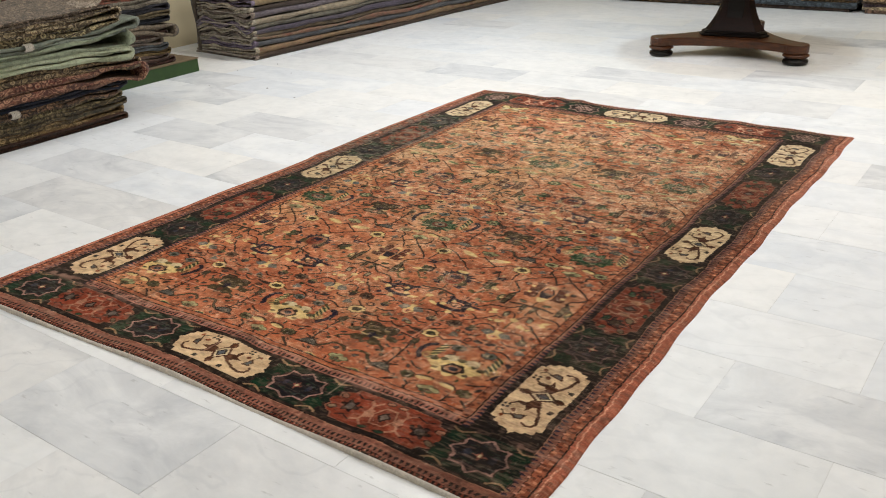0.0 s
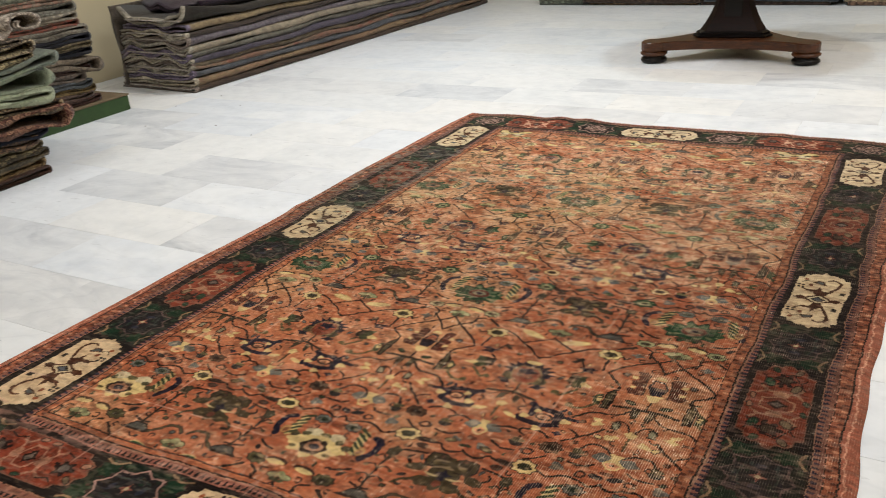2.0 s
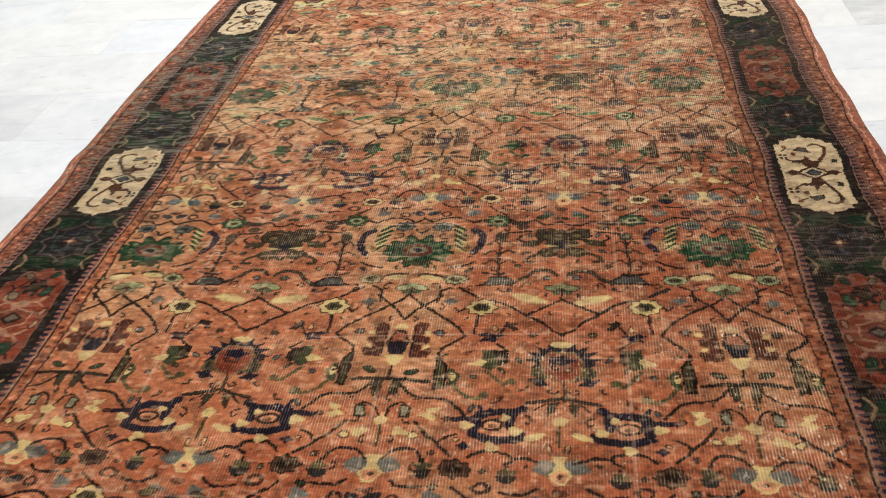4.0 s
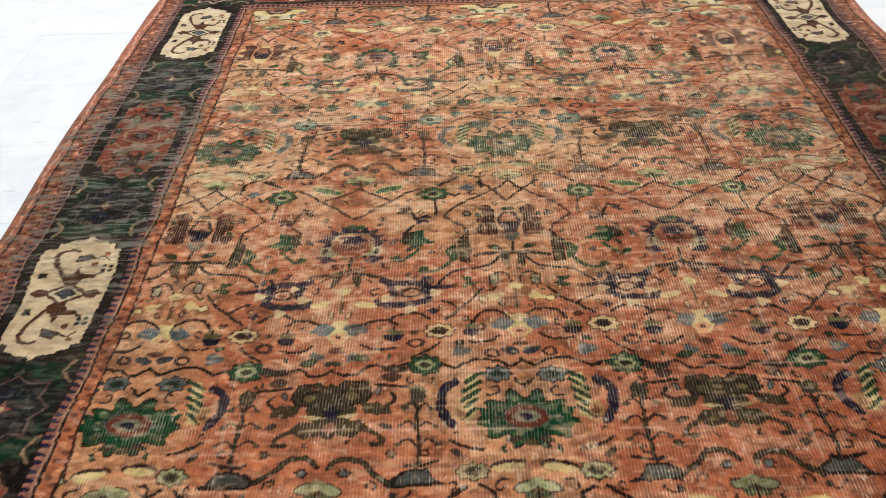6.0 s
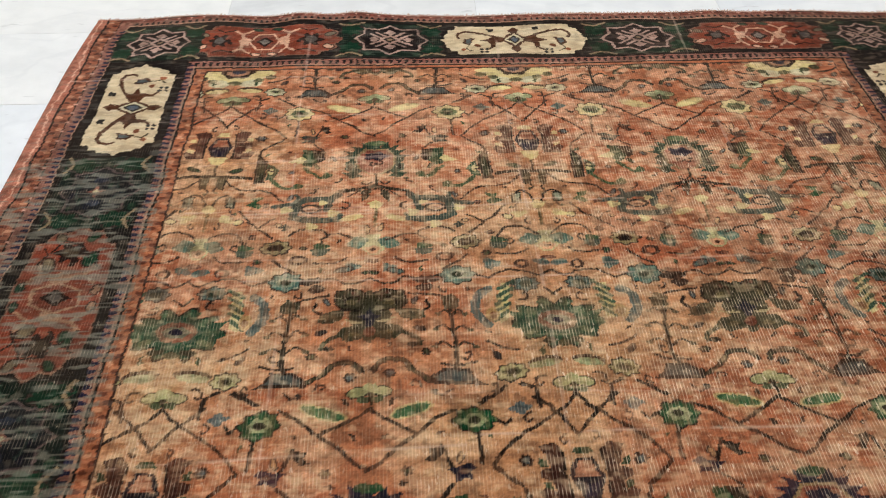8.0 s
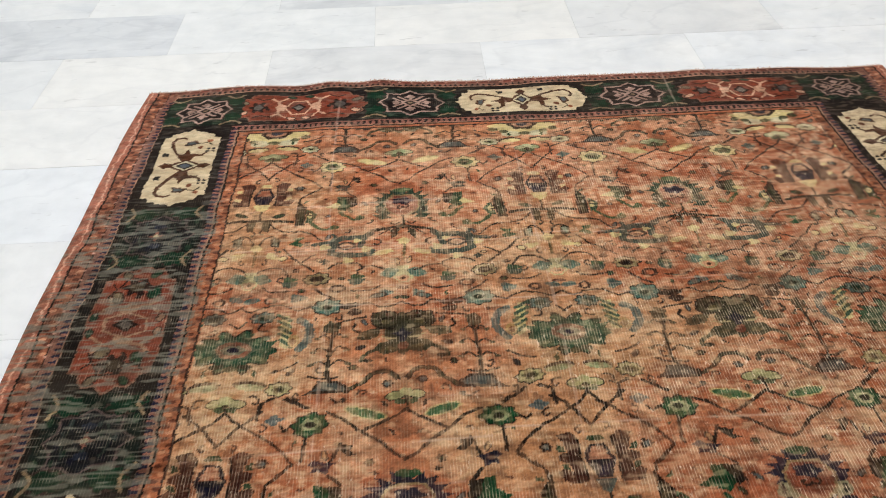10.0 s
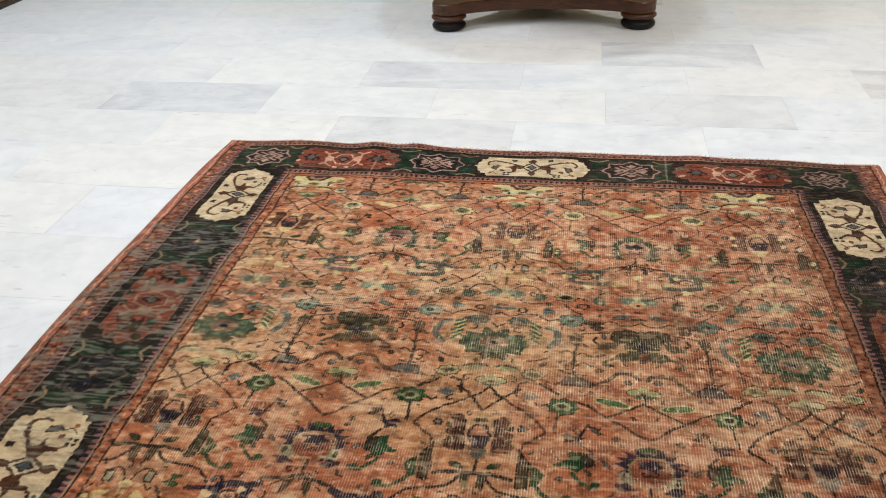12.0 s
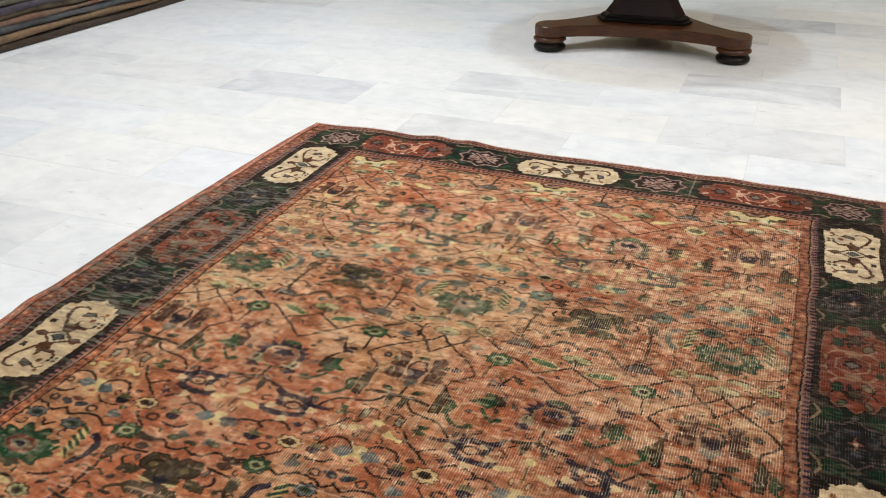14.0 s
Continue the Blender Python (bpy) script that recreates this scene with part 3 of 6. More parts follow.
# abrash: the dye drifts from band to band
win = cloth.window(FX0, FX1, FY0, FY1)
ground = cloth.c[win[0], win[1]]
rows_y = cloth.ys[win[0]]
drift = np.array([noise.noise((0.3, y * 5.0, 2.0)) * 0.7 + noise.noise((4.0, y * 16.0, 7.0)) * 0.4 for y in rows_y])
drift += np.interp(rows_y, (-0.2, 0.2, 0.6, 0.75, 1.2, 1.5, 1.8, 2.1, 2.35), (-0.15, -0.05, 0.2, 0.05, -0.12, 0.15, 0.2, 0.1, 0.0))
across = np.interp(cloth.xs[win[1]], (0.2, 0.8, 1.2, 1.5), (0.05, 0.05, -0.32, -0.52))[None, :] * np.interp(rows_y, (0.3, 0.8, 1.4, 2.0), (0.1, 1.0, 1.0, 0.5))[:, None]
drift = drift[:, None] + across
warm = np.clip(drift, 0, 1)[..., None]
deep = np.clip(-drift, 0, 1)[..., None]
straw = np.array([[noise.noise((x * 3.1, y * 4.2, 5.0)) for x in cloth.xs[win[1]][::8]] for y in rows_y[::8]], np.float32)
straw = np.repeat(np.repeat(straw, 8, 0), 8, 1)[: ground.shape[0], : ground.shape[1]]
straw = np.clip(straw * 1.1 + np.interp(rows_y, (0.6, 1.2, 1.6, 2.0), (-0.1, 0.05, 0.2, -0.1))[:, None] + across, 0, 0.45)[..., None]
ground += (np.array(SALMON2, np.float32) - ground) * warm + (np.array(SALMON3, np.float32) - ground) * deep
ground += (np.array(lin(196, 152, 104), np.float32) - ground) * straw


# -- the field's motifs; u, v from the middle of a repeat
STEM = lin(52, 32, 25)
SAGE, STRAW, PEACH = lin(150, 150, 104), lin(214, 186, 122), lin(212, 146, 104)


def palmette(p, leaf, ring, heart):
    """A wide green palmette: pointed petals round a rust ring, a pale eye with a dark heart."""
    p.oval(0, 0, 0.064, 0.050, STEM, wild=0.20, lobes=10)
    p.oval(0, 0, 0.060, 0.046, leaf, wild=0.20, lobes=10)
    for s in (1, -1):
        p.poly(leaf, (0.046 * s, 0.020), (0.076 * s, 0.024), (0.066 * s, 0.006), (0.078 * s, -0.006), (0.064 * s, -0.014), (0.060 * s, -0.030), (0.040 * s, -0.024))
        p.oval(0.040 * s, 0.022, 0.010, 0.007, lin(104, 120, 84), 0.5 * s)
        p.oval(0.044 * s, -0.020, 0.011, 0.006, lin(112, 116, 76), -0.4 * s)
        p.oval(0.046 * s, 0.001, 0.006, 0.008, lin(96, 112, 80))
        p.oval(0.020 * s, 0.040, 0.012, 0.005, lin(88, 116, 80), 0.3 * s)
        p.oval(0.024 * s, -0.040, 0.013, 0.006, lin(90, 74, 48), -0.2 * s)
    p.oval(0, -0.046, 0.012, 0.007, lin(110, 92, 56))
    p.oval(0, 0.002, 0.037, 0.026, lin(100, 112, 86), wild=0.10, lobes=8)
    p.oval(0, 0.002, 0.032, 0.022, ring)
    p.poly(lin(132, 122, 96), (-0.024, 0.002), (-0.010, 0.014), (0.010, 0.014), (0.024, 0.002), (0.010, -0.010), (-0.010, -0.010))
    p.oval(0, 0.002, 0.010, 0.007, heart)
    p.line(0.005, STEM, (-0.014, 0.076), (0, 0.060), (0.014, 0.076))


def crown(p, up):
    """The pale palmette at both ends of the field."""
    p.oval(0, 0.006 * up, 0.064, 0.040, STRAW, wild=0.16, lobes=8)
    for s in (1, -1):
        p.oval(0.058 * s, 0.004 * up, 0.022, 0.016, STRAW, wild=0.2, lobes=4)
        p.oval(0.034 * s, -0.034 * up, 0.024, 0.014, CREAM2)
        p.oval(0.074 * s, -0.012 * up, 0.012, 0.009, lin(96, 88, 52))
        p.oval(0.050 * s, -0.022 * up, 0.011, 0.008, lin(104, 100, 64))
        p.oval(0.048 * s, 0.026 * up, 0.010, 0.006, lin(112, 100, 60))
    p.oval(0, -0.032 * up, 0.016, 0.008, lin(112, 104, 66))
    p.oval(0, 0.012 * up, 0.036, 0.025, lin(66, 40, 30), wild=0.08, lobes=6)
    p.oval(0, 0.012 * up, 0.026, 0.016, lin(176, 120, 88))
    p.oval(0, 0.012 * up, 0.015, 0.009, lin(76, 74, 84))


def brown_palmette(p, leaf, heart):
    """Four heavy olive lobes with curled ends, a navy star and two cream wings."""
    p.oval(0, 0.002, 0.030, 0.046, leaf, wild=0.2, lobes=4)
    for s in (1, -1):
        p.poly(STEM, (0.004 * s, 0.050), (0.020 * s, 0.062), (0.056 * s, 0.058), (0.062 * s, 0.030), (0.052 * s, 0.014), (0.016 * s, 0.012))
        p.poly(leaf, (0.006 * s, 0.047), (0.021 * s, 0.058), (0.052 * s, 0.054), (0.058 * s, 0.031), (0.048 * s, 0.018), (0.016 * s, 0.016))
        p.poly(leaf, (0.042 * s, 0.014), (0.062 * s, 0.016), (0.086 * s, 0.008), (0.090 * s, -0.008), (0.070 * s, -0.010), (0.050 * s, -0.006))
        p.curve(0.006, STEM, (0.084 * s, 0.010), (0.096 * s, 0.020), (0.090 * s, 0.032))
        p.poly(leaf, (0.010 * s, -0.016), (0.044 * s, -0.018), (0.058 * s, -0.034), (0.036 * s, -0.050), (0.012 * s, -0.044))
        p.curve(0.008, leaf, (0.050 * s, -0.034), (0.074 * s, -0.048), (0.080 * s, -0.062))
        p.oval(0.068 * s, -0.062, 0.009, 0.005, lin(60, 54, 38))
        p.poly(lin(178, 156, 106), (0.006 * s, -0.010), (0.028 * s, -0.013), (0.044 * s, -0.004), (0.026 * s, -0.005))
        p.line(0.004, STEM, (0.018 * s, 0.044), (0.040 * s, 0.040), (0.044 * s, 0.024))
        p.oval(0.032 * s, 0.030, 0.009, 0.006, lin(124, 104, 62))
        p.oval(0.028 * s, -0.034, 0.010, 0.005, lin(116, 96, 58))
    p.oval(0, -0.030, 0.010, 0.010, lin(146, 72, 48))
    p.poly(heart, (0, 0.018), (0.006, 0.006), (0.020, 0.002), (0.008, -0.006), (0.006, -0.018), (-0.006, -0.018), (-0.008, -0.006), (-0.020, 0.002), (-0.006, 0.006))


def vase(p, body, heart, tip, spot):
    """A hexagonal eye between two pronged columns, on a bar with two legs."""
    for s in (1, -1):
        p.poly(body, (0.026 * s, 0.058), (0.038 * s, 0.068), (0.060 * s, 0.062), (0.052 * s, 0.046), (0.048 * s, 0.030), (0.062 * s, 0.026), (0.064 * s, 0.014), (0.050 * s, 0.008), (0.048 * s, -0.008), (0.062 * s, 0.0), (0.070 * s, -0.008), (0.060 * s, -0.026), (0.028 * s, -0.026), (0.028 * s, 0.020))
        p.poly(spot, (0.053 * s, 0.042), (0.064 * s, 0.044), (0.064 * s, 0.031), (0.051 * s, 0.031))
        p.poly(spot, (0.052 * s, 0.006), (0.064 * s, 0.008), (0.062 * s, 0.0), (0.051 * s, -0.005))
        p.line(0.0035, STEM, (0.026 * s, 0.056), (0.030 * s, 0.020), (0.028 * s, -0.022))
        # the bar, its legs and the hooked leaves under it
        p.line(0.0085, lin(58, 48, 34), (0, -0.083), (0.036 * s, -0.081), (0.070 * s, -0.087))
        p.poly(lin(88, 78, 50), (0.008 * s, -0.086), (0.024 * s, -0.086), (0.018 * s, -0.120), (0.008 * s, -0.116))
        p.line(0.003, STEM, (0.026 * s, -0.086), (0.019 * s, -0.121))
        p.curve(0.0045, STEM, (0.006 * s, -0.172), (0.014 * s, -0.146), (0.032 * s, -0.138), (0.048 * s, -0.152))
        p.poly(lin(70, 60, 44), (0.028 * s, -0.142), (0.048 * s, -0.144), (0.048 * s, -0.172), (0.030 * s, -0.172))
        p.poly(lin(146, 140, 110), (0.032 * s, -0.146), (0.044 * s, -0.148), (0.044 * s, -0.168), (0.033 * s, -0.168))
        p.oval(0.036 * s, -0.203, 0.015, 0.009, STRAW, -0.4 * s, wild=0.2, lobes=3)
    p.poly(lin(44, 38, 52), (-0.012, 0.044), (0.012, 0.044), (0.025, 0.014), (0.013, -0.020), (-0.013, -0.020), (-0.025, 0.014))
    p.poly(lin(172, 92, 60), (-0.009, 0.039), (0.009, 0.039), (0.018, 0.014), (-0.018, 0.014))
    p.poly(heart, (-0.017, 0.008), (-0.006, 0.002), (0.006, 0.002), (0.017, 0.008), (0.008, -0.017), (-0.008, -0.017))
    p.poly(tip, (-0.020, -0.022), (0.020, -0.022), (0.010, -0.042), (0, -0.050), (-0.010, -0.042))
    p.poly(spot, (-0.016, 0.050), (0.016, 0.050), (0.008, 0.062), (-0.008, 0.062))
    p.line(0.005, STEM, (0, -0.050), (0, -0.080))
    under_foot(p, -0.473)


def under_foot(p, v):
    """Cream lily on an olive stem; v: where the repeat's middle lies."""
    p.line(0.006, lin(110, 88, 48), (0, v + 0.240), (0, v + 0.288))
    p.poly(STRAW, (-0.014, v + 0.300), (0, v + 0.308), (0.014, v + 0.300), (0.008, v + 0.286), (-0.008, v + 0.286))


def four_petal(p, petal, heart):
    """A cream hourglass between two grey petals, with a peach foot."""
    for s in (1, -1):
        p.oval(0.026 * s, -0.003, 0.019, 0.014, petal, -0.25 * s, wild=0.10, lobes=4)
    p.poly(heart, (-0.014, 0.018), (0.014, 0.018), (0.006, 0.0), (0.020, -0.018), (0.008, -0.036), (-0.008, -0.036), (-0.020, -0.018), (-0.006, 0.0))
    p.poly(PEACH, (-0.015, -0.018), (0, -0.010), (0.015, -0.018), (0.007, -0.032), (-0.007, -0.032))
    p.oval(0, -0.021, 0.005, 0.004, lin(110, 60, 42))


def rosette(p, petal, disc, side, tip):
    """A spiked flower: dark crown, rust hexagon with a navy brow, on a foot with spread arms."""
    for j in range(9):
        a = math.pi * (0.02 + 0.96 * j / 8)
        p.poly(petal, (0.044 * math.cos(a - 0.20), 0.010 + 0.034 * math.sin(a - 0.20)), (0.070 * math.cos(a), 0.010 + 0.052 * math.sin(a)), (0.044 * math.cos(a + 0.20), 0.010 + 0.034 * math.sin(a + 0.20)))
    p.oval(0, 0.004, 0.053, 0.042, petal, wild=0.10, lobes=11)
    for s in (1, -1):
        p.poly(side, (0.030 * s, -0.004), (0.054 * s, -0.006), (0.056 * s, -0.026), (0.036 * s, -0.040), (0.022 * s, -0.026))
        p.oval(0.042 * s, -0.042, 0.016, 0.009, petal, 0.3 * s, wild=0.2, lobes=4)
        p.oval(0.046 * s, -0.018, 0.004, 0.009, lin(64, 60, 48))
    p.poly(lin(150, 116, 72), (-0.024, 0.036), (0.024, 0.036), (0.040, 0.012), (0.034, -0.022), (0.012, -0.042), (-0.012, -0.042), (-0.034, -0.022), (-0.040, 0.012))
    p.poly(disc, (-0.021, 0.032), (0.021, 0.032), (0.035, 0.011), (0.030, -0.020), (0.010, -0.038), (-0.010, -0.038), (-0.030, -0.020), (-0.035, 0.011))
    p.oval(0, 0.014, 0.022, 0.012, NAVY, wild=0.15, lobes=5)
    p.oval(0, 0.054, 0.020, 0.008, tip)
    p.line(0.006, lin(70, 58, 40), (0, -0.040), (0, -0.086))
    for s in (1, -1):
        p.line(0.0085, lin(66, 54, 38), (0.004 * s, -0.078), (0.028 * s, -0.086), (0.060 * s, -0.092))
        p.poly(lin(80, 68, 46), (0.006 * s, -0.084), (0.026 * s, -0.092), (0.024 * s, -0.124), (0.014 * s, -0.112))
        p.line(0.0035, STEM, (0.028 * s, -0.092), (0.046 * s, -0.108))
        p.oval(0.038 * s, -0.166, 0.019, 0.007, STRAW, -0.3 * s)
    under_foot(p, -0.428)


def square_flower(p, petal, heart):
    """Two dark bars with prongs joined by posts, pale petals and a ringed heart between."""
    p.line(0.011, petal, (-0.069, 0.006), (-0.030, 0.010))
    p.line(0.016, petal, (-0.030, 0.012), (-0.008, 0.023), (0.030, 0.022), (0.046, 0.033))
    p.line(0.017, petal, (-0.026, 0.018), (-0.032, -0.020))
    p.line(0.015, petal, (0.034, 0.022), (0.028, -0.006))
    p.line(0.015, petal, (-0.034, -0.024), (-0.008, -0.033), (0.020, -0.034), (0.048, -0.031))
    p.line(0.009, petal, (0.044, -0.034), (0.054, -0.022))
    p.line(0.008, petal, (-0.020, 0.018), (-0.030, 0.036))
    p.oval(-0.001, -0.004, 0.021, 0.013, lin(66, 48, 44))
    p.oval(-0.001, -0.004, 0.014, 0.008, PEACH)
    p.oval(-0.001, -0.006, 0.008, 0.004, lin(150, 92, 62))
    for u, v, r in ((-0.046, -0.006, 0.011), (0.040, -0.016, 0.011), (0.020, 0.012, 0.008), (0.0, -0.048, 0.011)):
        p.oval(u, v, r, r * 0.8, heart, wild=0.2, lobes=3)


def eyed(p, ring, fill, heart, rx, ry):
    """A flower of a petalled ring, a fill and a heart, outlined."""
    p.oval(0, 0, rx + 0.0030, ry + 0.0030, STEM, wild=0.10, lobes=8)
    p.oval(0, 0, rx, ry, ring, wild=0.10, lobes=8)
    p.oval(0, 0, rx * 0.62, ry * 0.58, fill, wild=0.08, lobes=6)
    p.oval(0, 0, rx * 0.34, ry * 0.32, heart)


def lotus(p, fill, base):
    for s in (1, -1):
        p.oval(0.017 * s, 0.001, 0.0175, 0.0105, STEM, -0.2 * s)
        p.oval(0.017 * s, 0.001, 0.0150, 0.0082, fill, -0.2 * s)
        p.oval(0.010 * s, -0.013, 0.010, 0.006, base)
    p.oval(0, 0.009, 0.011, 0.008, fill)
    p.oval(0, -0.004, 0.006, 0.005, lin(96, 76, 48))
    p.line(0.0045, STEM, (0, -0.008), (0, -0.024))


def bud(p, top, foot):
    p.oval(0, 0.008, 0.014, 0.008, top, wild=0.15, lobes=3)
    p.poly(foot, (-0.017, 0.002), (0.017, 0.002), (0.012, -0.012), (0, -0.017), (-0.012, -0.012))
    p.line(0.004, STEM, (0, 0.014), (0, 0.022))


def twig(p):
    """A bare stem with three pairs of drooping twigs."""
    bark = lin(66, 50, 36)
    p.curve(0.0065, bark, (0.004, 0.050), (0.0, 0.0), (-0.002, -0.060), (0.002, -0.084))
    for v, l in ((0.030, 0.022), (-0.004, 0.028), (-0.038, 0.030)):
        for s in (1, -1):
            p.curve(0.0042, bark, (0.0, v - 0.010), (l * 0.5 * s, v + 0.004), (l * s, v - 0.004))
            p.oval(l * s, v - 0.005, 0.006, 0.004, lin(104, 88, 58))
    p.poly(lin(84, 76, 52), (-0.010, 0.036), (0.012, 0.036), (0.016, 0.062), (-0.002, 0.070), (-0.014, 0.056))


def repeat_half(x, y, s, k):
    """One mirrored half of the field's repeat. k: which repeat along the length."""
    wob = lambda: rug_rng.uniform(-0.0025, 0.0025)
    pen = lambda u, v, size=1.0: Pen(x + s * u + wob(), y + v + wob(), s, k=size)
    root = Pen(x + wob(), y + wob(), s)
    pick = lambda *tones: tones[max(k, 0) % len(tones)]
    grey = pick(lin(116, 116, 106), lin(104, 112, 108), lin(92, 112, 100), GREY)
    leaf = pick(lin(84, 92, 58), lin(18, 96, 54), lin(52, 92, 58), lin(64, 98, 60))
    pale = pick(STRAW, lin(52, 116, 66), STRAW, STRAW) if k >= 0 else lin(30, 104, 56)
    dark = pick(NAVY, NAVY, lin(70, 78, 66), NAVY)
    olive = pick(lin(96, 84, 50), lin(84, 76, 48), lin(84, 80, 52), lin(92, 82, 52))
    W = 0.0060 if k < 2 else 0.0048
    STEM = lin(52, 32, 25) if k < 2 else lin(70, 44, 33)
    # the zigzag lattice and its hooks
    root.line(W, STEM, (0, 0.6245), (0.017, 0.603), (0.052, 0.577), (0.086, 0.552), (0.108, 0.532), (0.125, 0.507), (0.105, 0.488), (0.085, 0.472), (0.081, 0.450))
    root.line(W, STEM, (0, 0.551), (0.020, 0.580), (0.044, 0.606), (0.062, 0.624))
    root.line(W, STEM, (0.054, 0.604), (0.058, 0.640), (0.078, 0.650))
    root.line(W, STEM, (0.172, 0.606), (0.203, 0.592), (0.232, 0.566), (0.262, 0.545), (0.282, 0.521), (0.303, 0.509))
    root.line(W, STEM, (0.232, 0.566), (0.270, 0.589), (0.303, 0.613))
    root.line(W, STEM, (0.101, 0.646), (0.120, 0.630), (0.136, 0.618))
    root.line(W, STEM, (0.144, 0.566), (0.141, 0.512))
    root.line(W * 0.9, STEM, (0.185, 0.507), (0.200, 0.545))
    root.line(W * 0.9, STEM, (0.184, 0.484), (0.204, 0.464))
    root.line(W * 0.9, STEM, (0.096, 0.586), (0.104, 0.575), (0.116, 0.586))
    root.curve(W, STEM, (0.023, 0.382), (0.045, 0.357), (0.070, 0.350), (0.092, 0.348), (0.111, 0.341), (0.125, 0.326), (0.139, 0.310))
    root.line(W, STEM, (0.059, 0.292), (0.080, 0.262), (0.094, 0.251), (0.111, 0.233), (0.127, 0.219))
    root.curve(W * 0.9, STEM, (0.101, 0.245), (0.116, 0.259), (0.130, 0.266))
    root.curve(W, STEM, (0.008, 0.211), (0.030, 0.231), (0.057, 0.233), (0.071, 0.223), (0.078, 0.206))
    root.curve(W, STEM, (0.156, 0.222), (0.172, 0.235), (0.195, 0.238), (0.217, 0.231), (0.222, 0.219), (0.210, 0.212))
    root.curve(W, STEM, (0.221, 0.223), (0.247, 0.222), (0.264, 0.213), (0.278, 0.208))
    root.curve(W * 0.9, STEM, (0.032, 0.173), (0.046, 0.162), (0.068, 0.160), (0.086, 0.162))
    root.line(W, STEM, (0.136, 0.161), (0.151, 0.146), (0.176, 0.130))
    root.curve(W, STEM, (0.206, 0.152), (0.238, 0.148), (0.261, 0.162))
    root.curve(W, STEM, (0.0, 0.117), (0.019, 0.104), (0.044, 0.116), (0.076, 0.118), (0.106, 0.100))
    root.curve(W, STEM, (0.106, 0.100), (0.124, 0.108), (0.136, 0.112))
    root.curve(W, STEM, (0.186, 0.114), (0.214, 0.104), (0.243, 0.110), (0.259, 0.096), (0.282, 0.095), (0.303, 0.107))
    root.curve(W, STEM, (0.072, -0.056), (0.096, -0.050), (0.118, -0.036))
    root.curve(W, STEM, (0.160, 0.039), (0.182, 0.061), (0.236, 0.070))
    root.curve(W, STEM, (0.138, -0.074), (0.164, -0.082), (0.186, -0.080))
    root.line(W, STEM, (0.098, -0.122), (0.120, -0.138), (0.136, -0.148))
    # the curled leaf that springs from the fan
    root.curve(0.0095, STEM, (0.206, -0.110), (0.230, -0.091), (0.246, -0.071), (0.276, -0.069), (0.292, -0.084))
    root.curve(0.0048, olive, (0.206, -0.110), (0.230, -0.091), (0.246, -0.071), (0.276, -0.069), (0.290, -0.082))
    fan = pen(0.166, -0.100)
    fan.poly(STEM, (-0.042, -0.016), (0.038, -0.017), (0.044, -0.004), (0.020, 0.014), (-0.012, 0.014), (-0.024, -0.006))
    fan.poly(lin(96, 98, 90), (-0.024, -0.010), (0.032, -0.011), (0.034, -0.004), (0.018, 0.009), (-0.010, 0.009))
    twig(pen(0.170, -0.002))
    # flowers between the vines
    eyed(pen(0.147, 0.588), pick(STRAW, lin(12, 102, 56), STRAW, STRAW), pick(lin(96, 84, 50), SAGE, lin(70, 104, 62), SAGE), lin(60, 56, 38), 0.028, 0.021)
    long_leaf = pen(0.240, 0.609)
    long_leaf.oval(0, 0, 0.036, 0.012, lin(188, 158, 100), -0.27)
    long_leaf.oval(0, 0, 0.031, 0.0088, pale, -0.27)
    fish = pen(0.207, 0.531)
    fish.poly(lin(64, 44, 34), (-0.012, 0.014), (0.012, 0.008), (0.006, 0.0), (0.018, -0.010), (0.002, -0.012), (-0.008, 0.0))
    night = pen(0.170, 0.500)
    night.poly(dark, (-0.022, 0.006), (-0.008, 0.014), (0.006, 0.008), (0.024, 0.006), (0.014, -0.002), (0.010, -0.014), (-0.004, -0.010), (-0.016, -0.012), (-0.010, 0.0))
    night.oval(-0.002, 0.0, 0.008, 0.004, lin(124, 84, 66))
    pen(0.082, 0.604).oval(0, 0, 0.014, 0.010, grey, wild=0.2, lobes=4)
    # stalk leaf and the long-tailed bird
    stalk = pen(0.090, 0.416)
    stalk.poly(STEM, (-0.008, 0.046), (0.012, 0.016), (0.009, -0.046), (-0.012, -0.048), (-0.012, 0.0))
    stalk.poly(olive, (-0.005, 0.034), (0.007, 0.012), (0.004, -0.040), (-0.007, -0.042), (-0.007, 0.0))
    stalk.poly(leaf, (0.013, 0.010), (0.024, 0.004), (0.036, -0.012), (0.026, -0.036), (0.012, -0.040))
    stalk.oval(0.020, -0.014, 0.006, 0.010, pick(STRAW, lin(78, 112, 72), STRAW, STRAW))
    tail = pick(lin(112, 100, 60), lin(34, 92, 52), lin(84, 104, 62), lin(84, 104, 62))
    stalk.curve(0.0078, tail, (0.022, -0.036), (0.035, -0.054), (0.050, -0.066), (0.067, -0.068))
    stalk.oval(0.075, -0.062, 0.010, 0.009, tail)
    bird = pen(0.183, 0.434)
    bird.poly(STEM, (-0.008, 0.034), (0.022, 0.030), (0.026, 0.002), (0.014, -0.008), (-0.004, 0.004))
    bird.poly(leaf, (-0.020, 0.036), (-0.002, 0.032), (0.012, -0.004), (-0.002, -0.020), (-0.018, -0.012))
    bird.poly(pick(STRAW, leaf, STRAW, STRAW), (-0.046, -0.002), (-0.020, 0.012), (-0.010, 0.004), (-0.018, -0.008), (-0.034, -0.006))
    bird.oval(0.010, 0.014, 0.007, 0.009, lin(98, 78, 56))
    bird.curve(0.0078, tail, (-0.012, -0.022), (0.004, -0.040), (0.019, -0.053), (0.030, -0.048))
